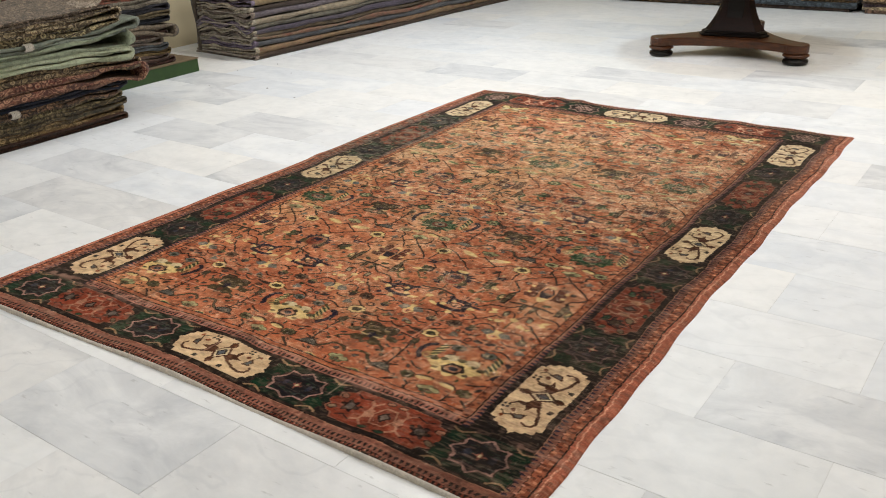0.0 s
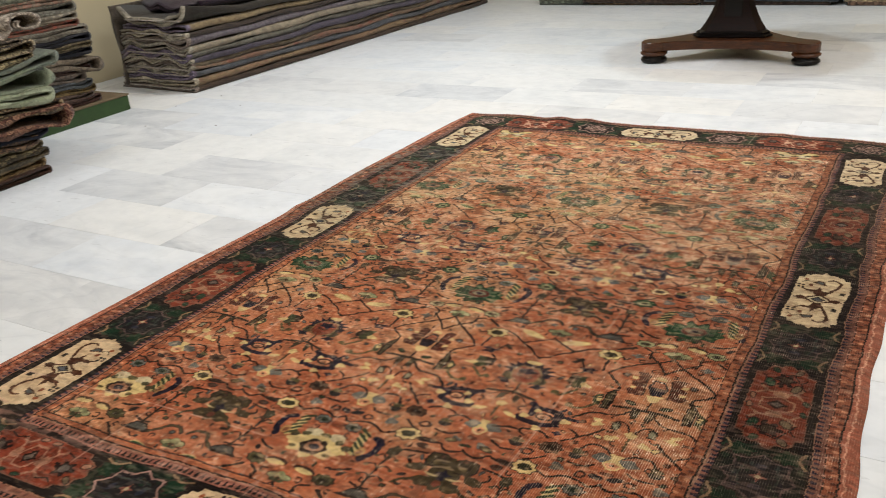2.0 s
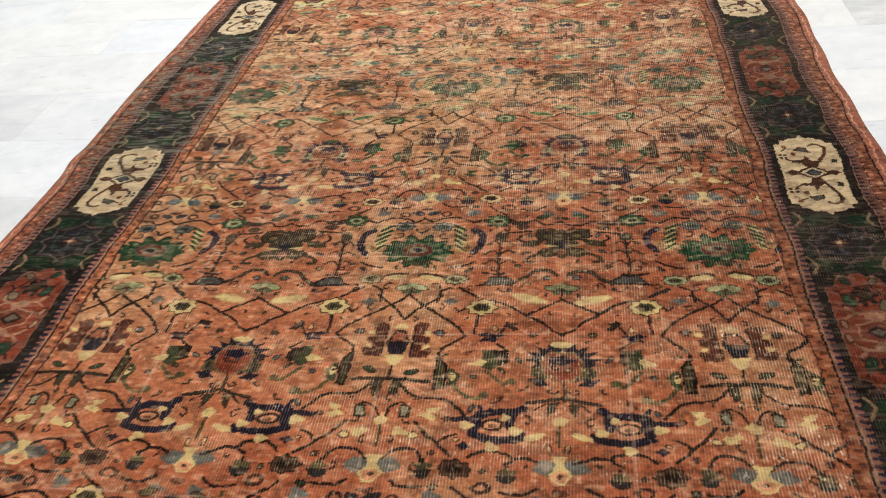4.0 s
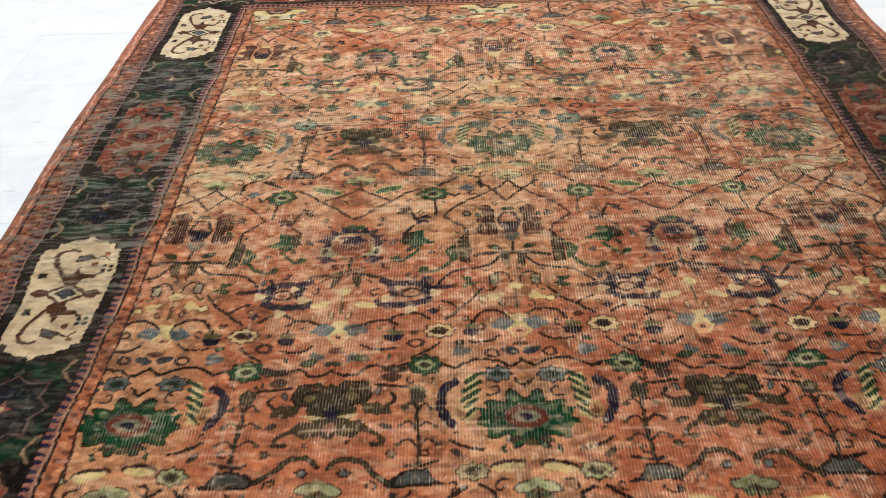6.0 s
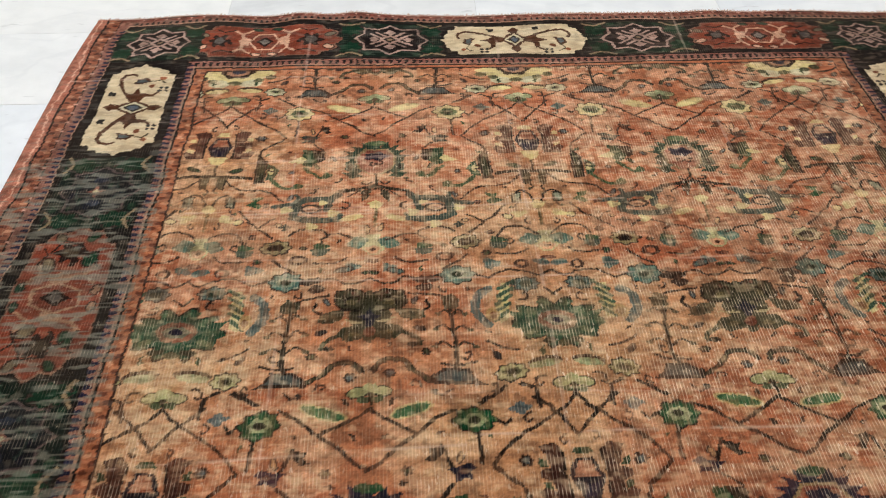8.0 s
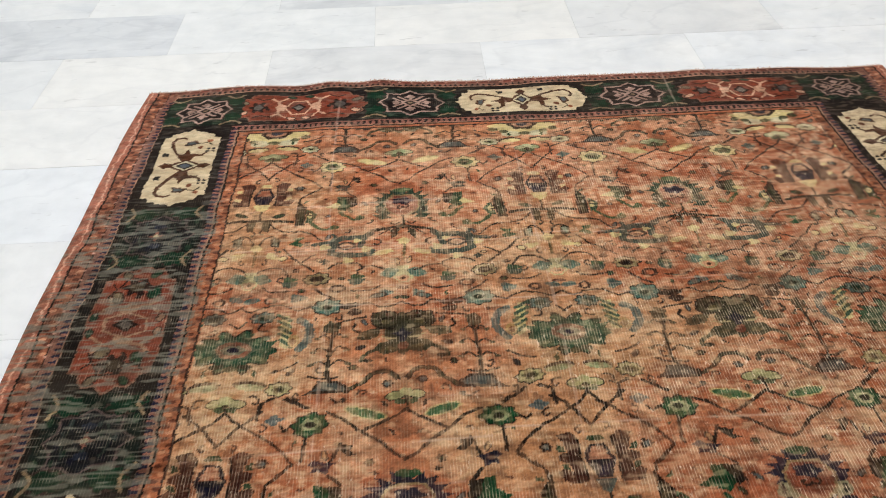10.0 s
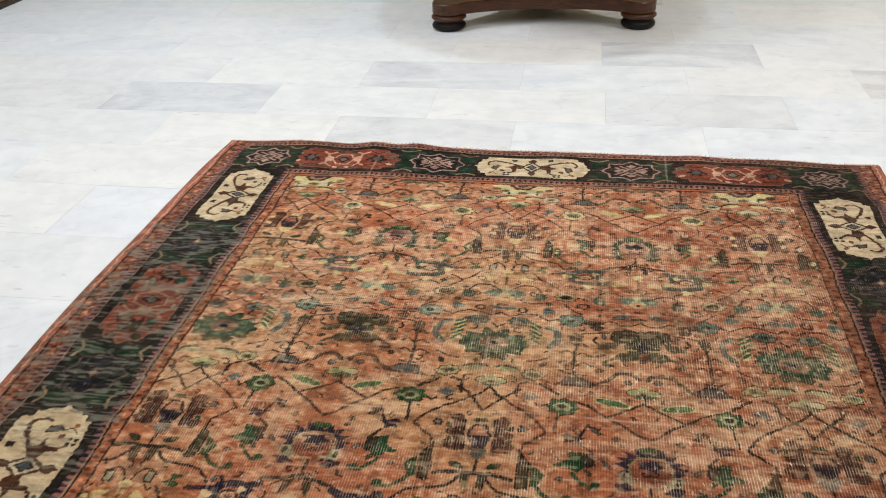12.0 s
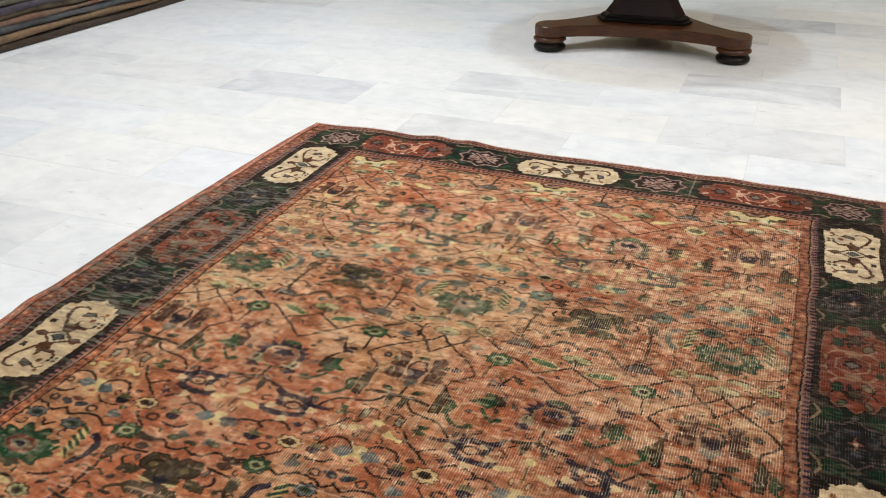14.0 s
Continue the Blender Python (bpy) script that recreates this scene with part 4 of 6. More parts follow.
    bird.oval(0.031, -0.046, 0.009, 0.008, tail)
    # square flower and what grows beside it
    square_flower(pen(0.191, 0.293), pick(NAVY, NAVY, lin(78, 92, 78), NAVY), pick(STRAW, lin(214, 180, 130), STRAW, STRAW))
    sprig = pen(0.084, 0.311)
    blot = pick(STRAW, lin(26, 94, 52), lin(48, 104, 60), STRAW)
    sprig.poly(blot, (-0.010, 0.014), (0.014, 0.018), (0.008, 0.006), (-0.002, 0.002), (0.012, -0.006), (0.006, -0.016), (-0.008, -0.010), (-0.020, -0.004), (-0.006, 0.004))
    pen(0.148, 0.242).oval(0, 0, 0.009, 0.007, dark, wild=0.25, lobes=4)
    eyed(pen(0.137, 0.193), pick(lin(104, 72, 50), lin(206, 172, 118), lin(150, 128, 84), CREAM2), lin(70, 42, 30), lin(48, 30, 24), 0.024, 0.016)
    bud(pen(0.082, 0.189), pick(lin(110, 100, 60), lin(116, 108, 62), lin(70, 104, 66), SAGE), pick(lin(62, 60, 56), NAVY, lin(96, 104, 84), NAVY))
    bud(pen(0.213, 0.184), pick(lin(110, 100, 60), lin(116, 108, 62), lin(70, 104, 66), SAGE), pick(lin(62, 60, 56), NAVY, lin(96, 104, 84), NAVY))
    pen(0.179, 0.160).oval(0, 0, 0.016, 0.012, lin(92, 54, 40), hole=0.5)
    pen(0.046, 0.136).oval(0, 0, 0.013, 0.011, lin(92, 54, 40), hole=0.5)
    pen(0.102, 0.138).oval(0, 0, 0.015, 0.012, grey, wild=0.2, lobes=3)
    pen(0.270, 0.136).oval(0, 0, 0.013, 0.010, grey, wild=0.2, lobes=3)
    eyed(pen(0.160, 0.110), pick(STRAW, lin(12, 96, 54), lin(84, 124, 108), STRAW), pick(lin(84, 78, 46), SAGE, lin(120, 136, 110), SAGE), lin(64, 70, 44), 0.027, 0.020)
    eyed(pen(0.043, 0.087), grey, lin(64, 84, 62), lin(34, 70, 48), 0.020, 0.014)
    pen(0.208, 0.104).leaf(0, 0, 0.020, 0.006, lin(70, 46, 34), 0.1)
    pen(0.213, 0.086).leaf(0, 0, 0.012, 0.007, lin(96, 60, 44))
    pen(0.260, 0.128).leaf(0, 0, 0.014, 0.006, pick(lin(120, 108, 66), lin(52, 96, 58), grey, SAGE), 0.3)
    # comb leaf beside a crescent
    comb = pen(0.083, 0.044)
    comb.poly(lin(188, 164, 106), (-0.010, 0.044), (0.006, 0.044), (0.018, -0.030), (0.010, -0.044), (-0.004, -0.036))
    for j in range(5):
        v = 0.038 - 0.017 * j
        comb.line(0.0075, pick(lin(60, 88, 50), lin(24, 88, 50), lin(70, 104, 76), GREEN), (-0.016 + 0.003 * j, v + 0.010), (0.010 + 0.002 * j, v - 0.008))
    comb.curve(0.016, pick(NAVY, NAVY, lin(100, 108, 98), NAVY), (0.027, 0.030), (0.044, 0.016), (0.047, -0.018), (0.032, -0.046))
    comb.oval(0.021, -0.024, 0.011, 0.015, lin(178, 132, 78))
    comb.oval(0.020, -0.026, 0.006, 0.008, lin(146, 88, 50))
    # under the palmettes
    petal = pen(0.036, -0.086)
    petal.oval(0, 0.003, 0.028, 0.0105, lin(86, 50, 36), -0.12)
    petal.oval(0, -0.001, 0.024, 0.0075, pick(STRAW, STRAW, SAGE, STRAW), -0.12)
    eyed(pen(0.088, -0.094), pick(lin(104, 96, 58), SAGE, lin(160, 148, 96), CREAM2), pick(lin(84, 84, 52), lin(92, 92, 60), lin(110, 100, 60), SAGE), lin(54, 50, 34), 0.021, 0.014)
    wing = pen(0.016, 0.142)
    wing.oval(0, -0.003, 0.015, 0.008, pick(lin(62, 58, 60), lin(72, 76, 80), grey, grey), 0.3)
    pen(0.060, 0.262).leaf(0, 0, 0.008, 0.006, STRAW, 0.4)


COL0, ROW0, COLP, ROWP = 0.812, 0.010, 0.603, 0.7675
for k in (-1, 0, 1, 2, 3):
    tone = lambda *tones: tones[max(k, 0) % len(tones)]
    for n in (-1, 0, 1):
        x, y = COL0 + COLP * n, ROW0 + ROWP * k
        for s in (1, -1):
            repeat_half(x, y, s, k)
        for axis in (0, 0.5 * COLP):
            if axis and n == 1:
                continue
            at = x + axis
            four_petal(Pen(at, y + 0.204), tone(lin(118, 120, 110), lin(104, 116, 114), lin(86, 118, 98), GREY), tone(STRAW, STRAW, lin(176, 164, 112), STRAW))
            lotus(Pen(at, y + 0.645), tone(SAGE, lin(166, 158, 104), SAGE, SAGE), lin(96, 104, 66))
            Pen(at, y + 0.152).oval(0, 0, 0.014, 0.006, lin(122, 62, 42))
        vase(Pen(x, y + 0.473), tone(lin(116, 50, 34), lin(98, 48, 36), lin(112, 58, 42), BROWN), NAVY, tone(STRAW, lin(118, 122, 108), STRAW, STRAW), tone(STRAW, lin(44, 92, 54), STRAW, STRAW))
        if n < 1:
            brown_palmette(Pen(x + 0.302, y + 0.021), tone(lin(92, 78, 46), lin(84, 70, 42), lin(92, 84, 56), lin(96, 84, 56)), NAVY)
            rosette(Pen(x + 0.302, y + 0.430), tone(NAVY, NAVY, lin(56, 86, 62), NAVY), tone(lin(162, 70, 42), lin(156, 76, 48), lin(164, 80, 58), RUST), tone(lin(110, 100, 62), lin(150, 140, 104), lin(98, 108, 84), SAGE), tone(STRAW, lin(40, 104, 58), lin(96, 112, 70), CREAM))
        if k in (0, 3):
            crown(Pen(x, y if k == 0 else y - 0.022), -1 if k == 0 else 1)
        else:
            palmette(Pen(x, y), tone(GREEN, lin(10, 98, 54), lin(52, 98, 66), GREEN), tone(RUST, lin(128, 58, 42), lin(158, 88, 62), RUST), NAVY)


def scatter():
    """Places of one half repeat where the ground is still bare."""
    rng, out = random.Random(5), []
    for _ in range(4000):
        u, v, r = rng.uniform(0.006, 0.296), rng.uniform(-0.27, 0.49), rng.uniform(0.008, 0.015)
        box = cloth.window(COL0 + u - r, COL0 + u + r, ROW0 + ROWP + v - r * 0.8, ROW0 + ROWP + v + r * 0.8)
        here = cloth.c[box[0], box[1]]
        if np.ptp(here.mean(-1)) < 0.05 and all(math.hypot(u - o[0], v - o[1]) > r + o[2] + 0.020 for o in out):
            out.append((u, v, r, rng.randrange(5), rng.uniform(0, 6.28), rng.random()))
    return out


def filler(p, r, kind, turn, pick):
    c, d = math.cos(turn) * r, math.sin(turn) * r
    q = lambda a, b: (a * c - b * d, a * d + b * c)
    bark, tone = lin(86, 50, 36), (lin(198, 150, 100), GREY, lin(96, 92, 56), lin(52, 88, 52), lin(122, 66, 46), lin(72, 62, 58))[int(pick * 6)]
    if kind == 0:
        p.curve(0.0042, bark, q(-0.9, -0.2), q(-0.3, 0.5), q(0.4, 0.4), q(0.8, -0.2), q(0.3, -0.5))
    elif kind == 1:
        p.curve(0.0042, bark, q(-1.0, 0.2), q(0.0, -0.3), q(1.0, 0.1))
        p.oval(*q(0.7, 0.3), r * 0.4, r * 0.3, tone, turn)
    elif kind == 2:
        p.oval(0, 0, r * 0.75, r * 0.62, bark, wild=0.12, lobes=6)
        p.oval(0, 0, r * 0.42, r * 0.34, tone)
    elif kind == 3:
        p.leaf(0, 0, r * 0.85, r * 0.34, tone, turn * 0.4)
    else:
        p.poly(tone if pick > 0.5 else bark, q(-0.8, 0.1), q(-0.1, 0.5), q(0.2, 0.1), q(0.9, 0.2), q(0.1, -0.4))


FILL = scatter()
for k in (-1, 0, 1, 2, 3):
    for n in (-1, 0, 1):
        for s in (1, -1):
            for u, v, r, kind, turn, pick in FILL:
                shift = rug_rng.uniform(-0.003, 0.003)
                filler(Pen(COL0 + COLP * n + s * u + shift, ROW0 + ROWP * k + v - shift, s), r, kind, turn, pick)
cloth.clip = (RX0, RX1, RY0, RY1)

# wear and uneven knotting, worked into the drawing row by row
def cloud(step_y, step_x, seed):
    """Smooth random values over the cloth, with patches of about that many knots."""
    rng = np.random.default_rng(seed)
    ny, nx = cloth.c.shape[:2]
    gy, gx = ny // step_y + 3, nx // step_x + 3
    g = rng.random((gy, gx)).astype(np.float32)
    fy, fx = np.arange(ny) / step_y, np.arange(nx) / step_x
    jy, ix = fy.astype(int), fx.astype(int)
    ty, tx = (fy - jy)[:, None].astype(np.float32), (fx - ix)[None, :].astype(np.float32)
    ty, tx = ty * ty * (3 - 2 * ty), tx * tx * (3 - 2 * tx)
    a, b = g[jy][:, ix], g[jy][:, ix + 1]
    c, d = g[jy + 1][:, ix], g[jy + 1][:, ix + 1]
    return (a * (1 - tx) + b * tx) * (1 - ty) + (c * (1 - tx) + d * tx) * ty


def step(a, b, v):
    """Smooth step from a to b; falls where b is the smaller."""
    t = np.clip((v - a) / (b - a), 0, 1)
    return t * t * (3 - 2 * t)


def age(c):
    """Returns the worn colours, and how bare the warps lie."""
    ny, nx = c.shape[:2]
    jj, ii = np.meshgrid(np.arange(ny), np.arange(nx), indexing="ij")
    shift_x = (cloud(3, 5, 1) - 0.5) * 1.6 + (cloud(40, 40, 2) - 0.5) * 5
    shift_y = (cloud(5, 3, 3) - 0.5) * 1.0 + (cloud(50, 50, 4) - 0.5) * 5
    c = c[np.clip(np.rint(jj + shift_y).astype(int), 0, ny - 1), np.clip(np.rint(ii + shift_x).astype(int), 0, nx - 1)]
    x, y = cloth.xs[None, :], cloth.ys[:, None]
    field = ((x > FX0) & (x < FX1) & (y > FY0) & (y < FY1)).astype(np.float32)
    # rubbed pile: knots lean into their neighbours, so that lines break and flowers run into the ground
    soft = c
    for axis, reach in ((0, 11), (1, 13)):
        run = np.cumsum(np.concatenate([np.repeat(np.take(soft, [0], axis), reach, axis), soft, np.repeat(np.take(soft, [-1], axis), reach, axis)], axis), axis)
        size = soft.shape[axis]
        soft = (np.take(run, np.arange(2 * reach, size + 2 * reach), axis) - np.take(run, np.arange(size), axis)) / (2 * reach)
    lean = step(0.38, 0.60, cloud(10, 2, 61) * 0.55 + cloud(18, 22, 62) * 0.45)
    c = c + (soft - c) * (field * lean * np.interp(y, (-0.2, 0.9, 1.3, 1.8, 2.3), (0.06, 0.12, 0.42, 0.46, 0.26)))[..., None]
    middle = np.interp(y, (-0.4, 0.1, 0.5, 1.1, 1.5, 2.2, 2.55), (-0.04, -0.05, -0.04, 0.0, 0.08, 0.09, 0.0)) * (0.4 + 0.6 * field)
    # low pile gathered in patches, in broken dashes along the rows
    patches = cloud(110, 110, 8) * 0.42 + cloud(34, 46, 7) * 0.33 + cloud(9, 40, 6) * 0.25 + middle
    low = step(0.44, 0.68, patches)
    rubbed = step(0.50, 0.66, cloud(11, 13, 21) * 0.5 + cloud(26, 34, 22) * 0.5 + 0.6 * middle)
    dashes = step(0.46, 0.66, cloud(2, 6, 5) * 0.5 + cloud(8, 5, 16) * 0.5)
    tone = cloud(6, 6, 9)[..., None]
    bare = np.array(lin(226, 186, 146), np.float32) * (1 - tone) + np.array(lin(222, 194, 150), np.float32) * tone
    bare = bare * field[..., None] + (1 - field[..., None]) * np.array(lin(132, 112, 98), np.float32)
    dyed = (1 - 0.78 * step(0.30, 0.12, c.max(-1))) * np.interp(y, (-0.3, 0.5, 1.2), (0.45, 0.6, 1.0))  # deep dyes wear less
    c = c + (bare - c) * (dyed * (low * dashes * (0.30 * field + 0.14 * (1 - field)) + rubbed * (0.22 * field + 0.05 * (1 - field))))[..., None]
    # deep spots where the pile is full
    full = step(0.52, 0.66, cloud(4, 4, 10) * 0.45 + cloud(12, 14, 11) * 0.55)
    c = c * (1 - 0.26 * full * (1 - 0.7 * low))[..., None]
    # the right border is darkened evenly, short of its selvedge
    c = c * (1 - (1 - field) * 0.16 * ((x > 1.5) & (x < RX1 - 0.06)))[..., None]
    c = c * (0.70 + 0.26 * cloud(1, 1, 12) + 0.24 * cloud(2, 5, 13) + 0.10 * cloud(3, 3, 33))[..., None]
    nick = step(0.60, 0.74, cloud(3, 8, 31) * 0.5 + cloud(4, 4, 32) * 0.3 + cloud(30, 40, 34) * 0.2) * (0.17 * field + 0.10)
    c = c + (np.array(lin(226, 190, 148), np.float32) - c) * nick[..., None]
    # the faded stretches of both side borders, rubbed down to the warps
    scratch = step(0.50, 0.72, cloud(2, 9, 17) * 0.6 + cloud(5, 16, 18) * 0.4)
    faded_left = (x < 0.12) * np.interp(y, (0.9, 1.25, 1.95, 2.05), (0.0, 1.0, 1.0, 0.0))
    faded_right = (x > 1.55) * np.interp(y, (-0.2, 0.0, 0.7, 0.9, 1.2, 1.4), (0.4, 0.5, 0.4, 0.1, 0.1, 0.2))
    c = c + (np.array(lin(92, 88, 74), np.float32) - c) * (faded_left * (0.04 + 0.16 * step(0.35, 0.65, cloud(12, 30, 51))) * (1 - field))[..., None]
    rub = (faded_left * 0.66 + faded_right * 0.24 + 0.22 * (1 - field)) * scratch
    pale = np.where(x[..., None] > 1.0, np.array(lin(158, 124, 106), np.float32), np.array(lin(138, 130, 112), np.float32))
    c = c + (pale - c) * np.clip(rub, 0, 0.7)[..., None]
    near_end = np.interp(y, (-0.21, -0.19, -0.15, -0.12), (0.0, 1.0, 1.0, 0.0)) * (1 - field)
    c = c + (np.array(lin(196, 150, 128), np.float32) - c) * (near_end * 0.45 * step(0.50, 0.70, cloud(4, 9, 71) * 0.5 + cloud(30, 60, 72) * 0.5))[..., None]
    # broad rubbed streaks across the width
    streaks = step(0.62, 0.80, cloud(3, 90, 14) * 0.6 + cloud(14, 60, 15) * 0.4)
    c = c + (np.array(lin(212, 172, 132), np.float32) - c) * (streaks * dyed * (0.04 + 0.18 * field))[..., None]
    # thin pale creases where the rug lay folded, broken along their run
    crease_rng = random.Random(17)
    broken = step(0.40, 0.62, cloud(2, 22, 41) * 0.6 + cloud(3, 7, 42) * 0.4)
    for _ in range(26):
        y0, x0, run = crease_rng.choice((crease_rng.uniform(1.15, 2.2), crease_rng.uniform(-0.1, 2.3))), crease_rng.uniform(-0.17, 1.2), crease_rng.uniform(0.25, 0.9)
        bend = y0 + 0.012 * np.sin(x * 3 + y0 * 9) + 0.01 * (x - x0)
        line = np.clip(1.4 - np.abs(y - bend) / 0.0024, 0, 1) * ((x > x0) & (x < x0 + run)) * broken
        c = c + (np.array(lin(206, 170, 146), np.float32) - c) * (line * crease_rng.uniform(0.25, 0.55))[..., None]
    for x0 in (0.36, 0.79, 1.22):
        line = np.clip(1.4 - np.abs(x - x0 - 0.006 * np.sin(y * 5)) / 0.0030, 0, 1) * step(0.42, 0.62, cloud(26, 3, 43) * 0.7 + cloud(6, 3, 44) * 0.3)
        c = c + (np.array(lin(206, 170, 146), np.float32) - c) * (line * 0.35)[..., None]
    worn_along = np.interp(y, (-0.4, 0.0, 0.4, 0.7, 1.1, 1.5, 2.5), (0.7, 0.9, 1.0, 0.9, 0.85, 0.8, 0.6))
    side = 0.06 + 0.26 * faded_left + 0.12 * faded_right
    threads = (0.26 + 0.46 * low + 0.25 * rubbed) * field * worn_along + (1 - field) * side * (0.5 + 0.5 * low) + 0.3 * streaks
    threads = threads * (0.55 + 0.45 * step(0.02, 0.12, c.max(-1))) * (1 - 0.5 * step(1.0, 0.3, x))
    return c, np.clip(threads, 0, 1)


cloth.c, warps_bare = age(cloth.c)
strength = cloth.c.mean(-1, keepdims=True)  # deep dyes kept their depth, pale ones bleached
# the last factor dims the colour towards the right, in place of weaker light
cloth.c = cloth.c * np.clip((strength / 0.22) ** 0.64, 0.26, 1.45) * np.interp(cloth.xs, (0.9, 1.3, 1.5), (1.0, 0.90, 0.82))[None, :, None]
bright = cloth.c.mean(-1, keepdims=True)
cloth.c = cloth.c * np.minimum(1.0, 0.50 / np.maximum(bright, 1e-4)) ** 0.8
# brightness and tint scaled along the length, darkest near y = 1
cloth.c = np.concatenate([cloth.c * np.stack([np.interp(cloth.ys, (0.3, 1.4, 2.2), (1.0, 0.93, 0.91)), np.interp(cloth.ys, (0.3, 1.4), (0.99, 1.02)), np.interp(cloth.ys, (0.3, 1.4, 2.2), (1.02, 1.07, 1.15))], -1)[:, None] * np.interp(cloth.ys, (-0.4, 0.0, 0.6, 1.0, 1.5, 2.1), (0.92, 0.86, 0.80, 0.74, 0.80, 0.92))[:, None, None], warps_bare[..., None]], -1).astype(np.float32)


def rug_stuff():
    """Worn wool pile: the drawn colours, bare cotton warps in worn patches, short knots."""
    n = Nodes("worn_wool_pile")
    knots = n.add("ShaderNodeVertexColor")
    knots.layer_name = "knots"
    sep = n.add("ShaderNodeSeparateXYZ", Vector=n.obj)
    wander = n.math("MULTIPLY", n.noise(7, 2), 8.0)
    warp = n.math("SINE", n.math("ADD", n.math("MULTIPLY", sep.outputs["X"], 2 * math.pi / 0.0050), wander))
    torn = n.noise(105, 3, 0.6, n.stretch(2.2, 0.40, 1))
    clumps = n.ramp(n.noise(24, 3, 0.6, n.stretch(0.8, 1.5, 1)), (0.38, 0.22), (0.56, 1.0))
    bare = n.math("MULTIPLY", n.math("MULTIPLY", knots.outputs["Alpha"], n.ramp(torn, (0.40, 0.0), (0.54, 1.0))), n.math("MULTIPLY", n.ramp(warp, (0.30, 0.0), (0.90, 0.54)), clumps))
    # shade in the troughs between warps, multiplied into the colour
    trough = n.math("MULTIPLY", n.math("MULTIPLY", n.ramp(warp, (0.0, 0.32), (0.60, 0.0)), n.ramp(torn, (0.30, 0.45), (0.60, 1.0))), n.math("ADD", 0.12, knots.outputs["Alpha"]))
    sunk = n.mix(trough, knots.outputs["Color"], n.mix(1.0, knots.outputs["Color"], (0.40, 0.34, 0.31), "MULTIPLY"))
    colour = n.mix(bare, sunk, lin(250, 226, 196))
    mottle = n.noise(34, 4, 0.65, n.stretch(0.8, 1.5, 1))
    colour = n.mix(n.ramp(mottle, (0.38, 0.42), (0.56, 0.0)), colour, n.mix(1.0, colour, (0.45, 0.42, 0.42), "MULTIPLY"))
    faded = n.noise(19, 5, 0.7, n.stretch(0.7, 1.4, 1))
    colour = n.mix(n.ramp(faded, (0.36, 0.0), (0.64, 1.0)), n.mix(1.0, colour, (0.80, 0.74, 0.70), "MULTIPLY"), n.mix(1.0, colour, (1.16, 1.18, 1.18), "MULTIPLY"))
    fleck = n.noise(120, 2, 0.5, n.stretch(1.3, 0.5, 1))
    colour = n.mix(n.math("MULTIPLY", n.ramp(fleck, (0.65, 0.0), (0.71, 0.75)), knots.outputs["Alpha"]), colour, lin(246, 222, 192))
    dust = n.noise(3.1, 4, 0.6)
    colour = n.mix(n.ramp(dust, (0.45, 0.0), (0.75, 0.04)), colour, lin(200, 170, 140))
    n.bump(n.noise(420, 2), 0.25, 0.0012)
    n.bsdf.inputs["Sheen Weight"].default_value = 0.07
    n.bsdf.inputs["Sheen Roughness"].default_value = 0.45
    n.bsdf.inputs["Sheen Tint"].default_value = (1.0, 0.78, 0.64, 1)
    return n.done(colour, 0.95, 0.06)


def lie(x, y):
    """Where a knot lies on the floor: the rug is not quite straight, and it ripples."""
    low = 1 - step(-0.4, 0.9, y)
    left, right = 1 - step(-0.165, 0.12, x), step(1.45, 1.83, x)
    dx = left * (np.interp(y, (-0.41, 0.2, 0.8, 1.2, 1.7, 2.1, 2.3, 2.56), (-0.040, -0.038, -0.014, -0.016, -0.021, -0.018, -0.008, 0.012)) - 0.010 * np.exp(-(((y - 1.19) / 0.05) ** 2))) + right * (0.020 * low + 0.016 * (1 - step(-0.45, 0.2, y)))
    dx += 0.004 * np.sin(y * 7.0) * (left + right) + right * 0.0025 * np.sin(y * 23)
    near, far = 1 - step(-0.4, 0.1, y), step(2.2, 2.555, y)
    dy = near * (-0.040 * (1 - step(-0.2, 0.9, x))) + far * (0.010 * (1 - step(0, 0.8, x)) - 0.014 * step(0.9, 1.8, x))
    dy += far * 0.004 * np.sin(x * 14.0)
    z = far * (0.012 * np.exp(-(((x - 0.33) / 0.06) ** 2)) + 0.008 * np.exp(-(((x - 0.46) / 0.05) ** 2)) + 0.006 * np.exp(-(((x - 1.32) / 0.07) ** 2)) + 0.002 * np.sin(x * 17))
    z += near * (0.004 + 0.004 * np.sin(x * 9 + 1))
    z += 0.0012 * np.sin(x * 5 + y * 3) + 0.001 * np.sin(y * 11 - x * 4)
    rim = np.minimum(np.minimum(x - RX0, RX1 - x), np.minimum(y - RY0, RY1 - y) + 0.004)
    z -= 0.004 * (1 - step(-0.002, 0.012, rim))
    return x + dx, y + dy, np.maximum(z, -0.004)


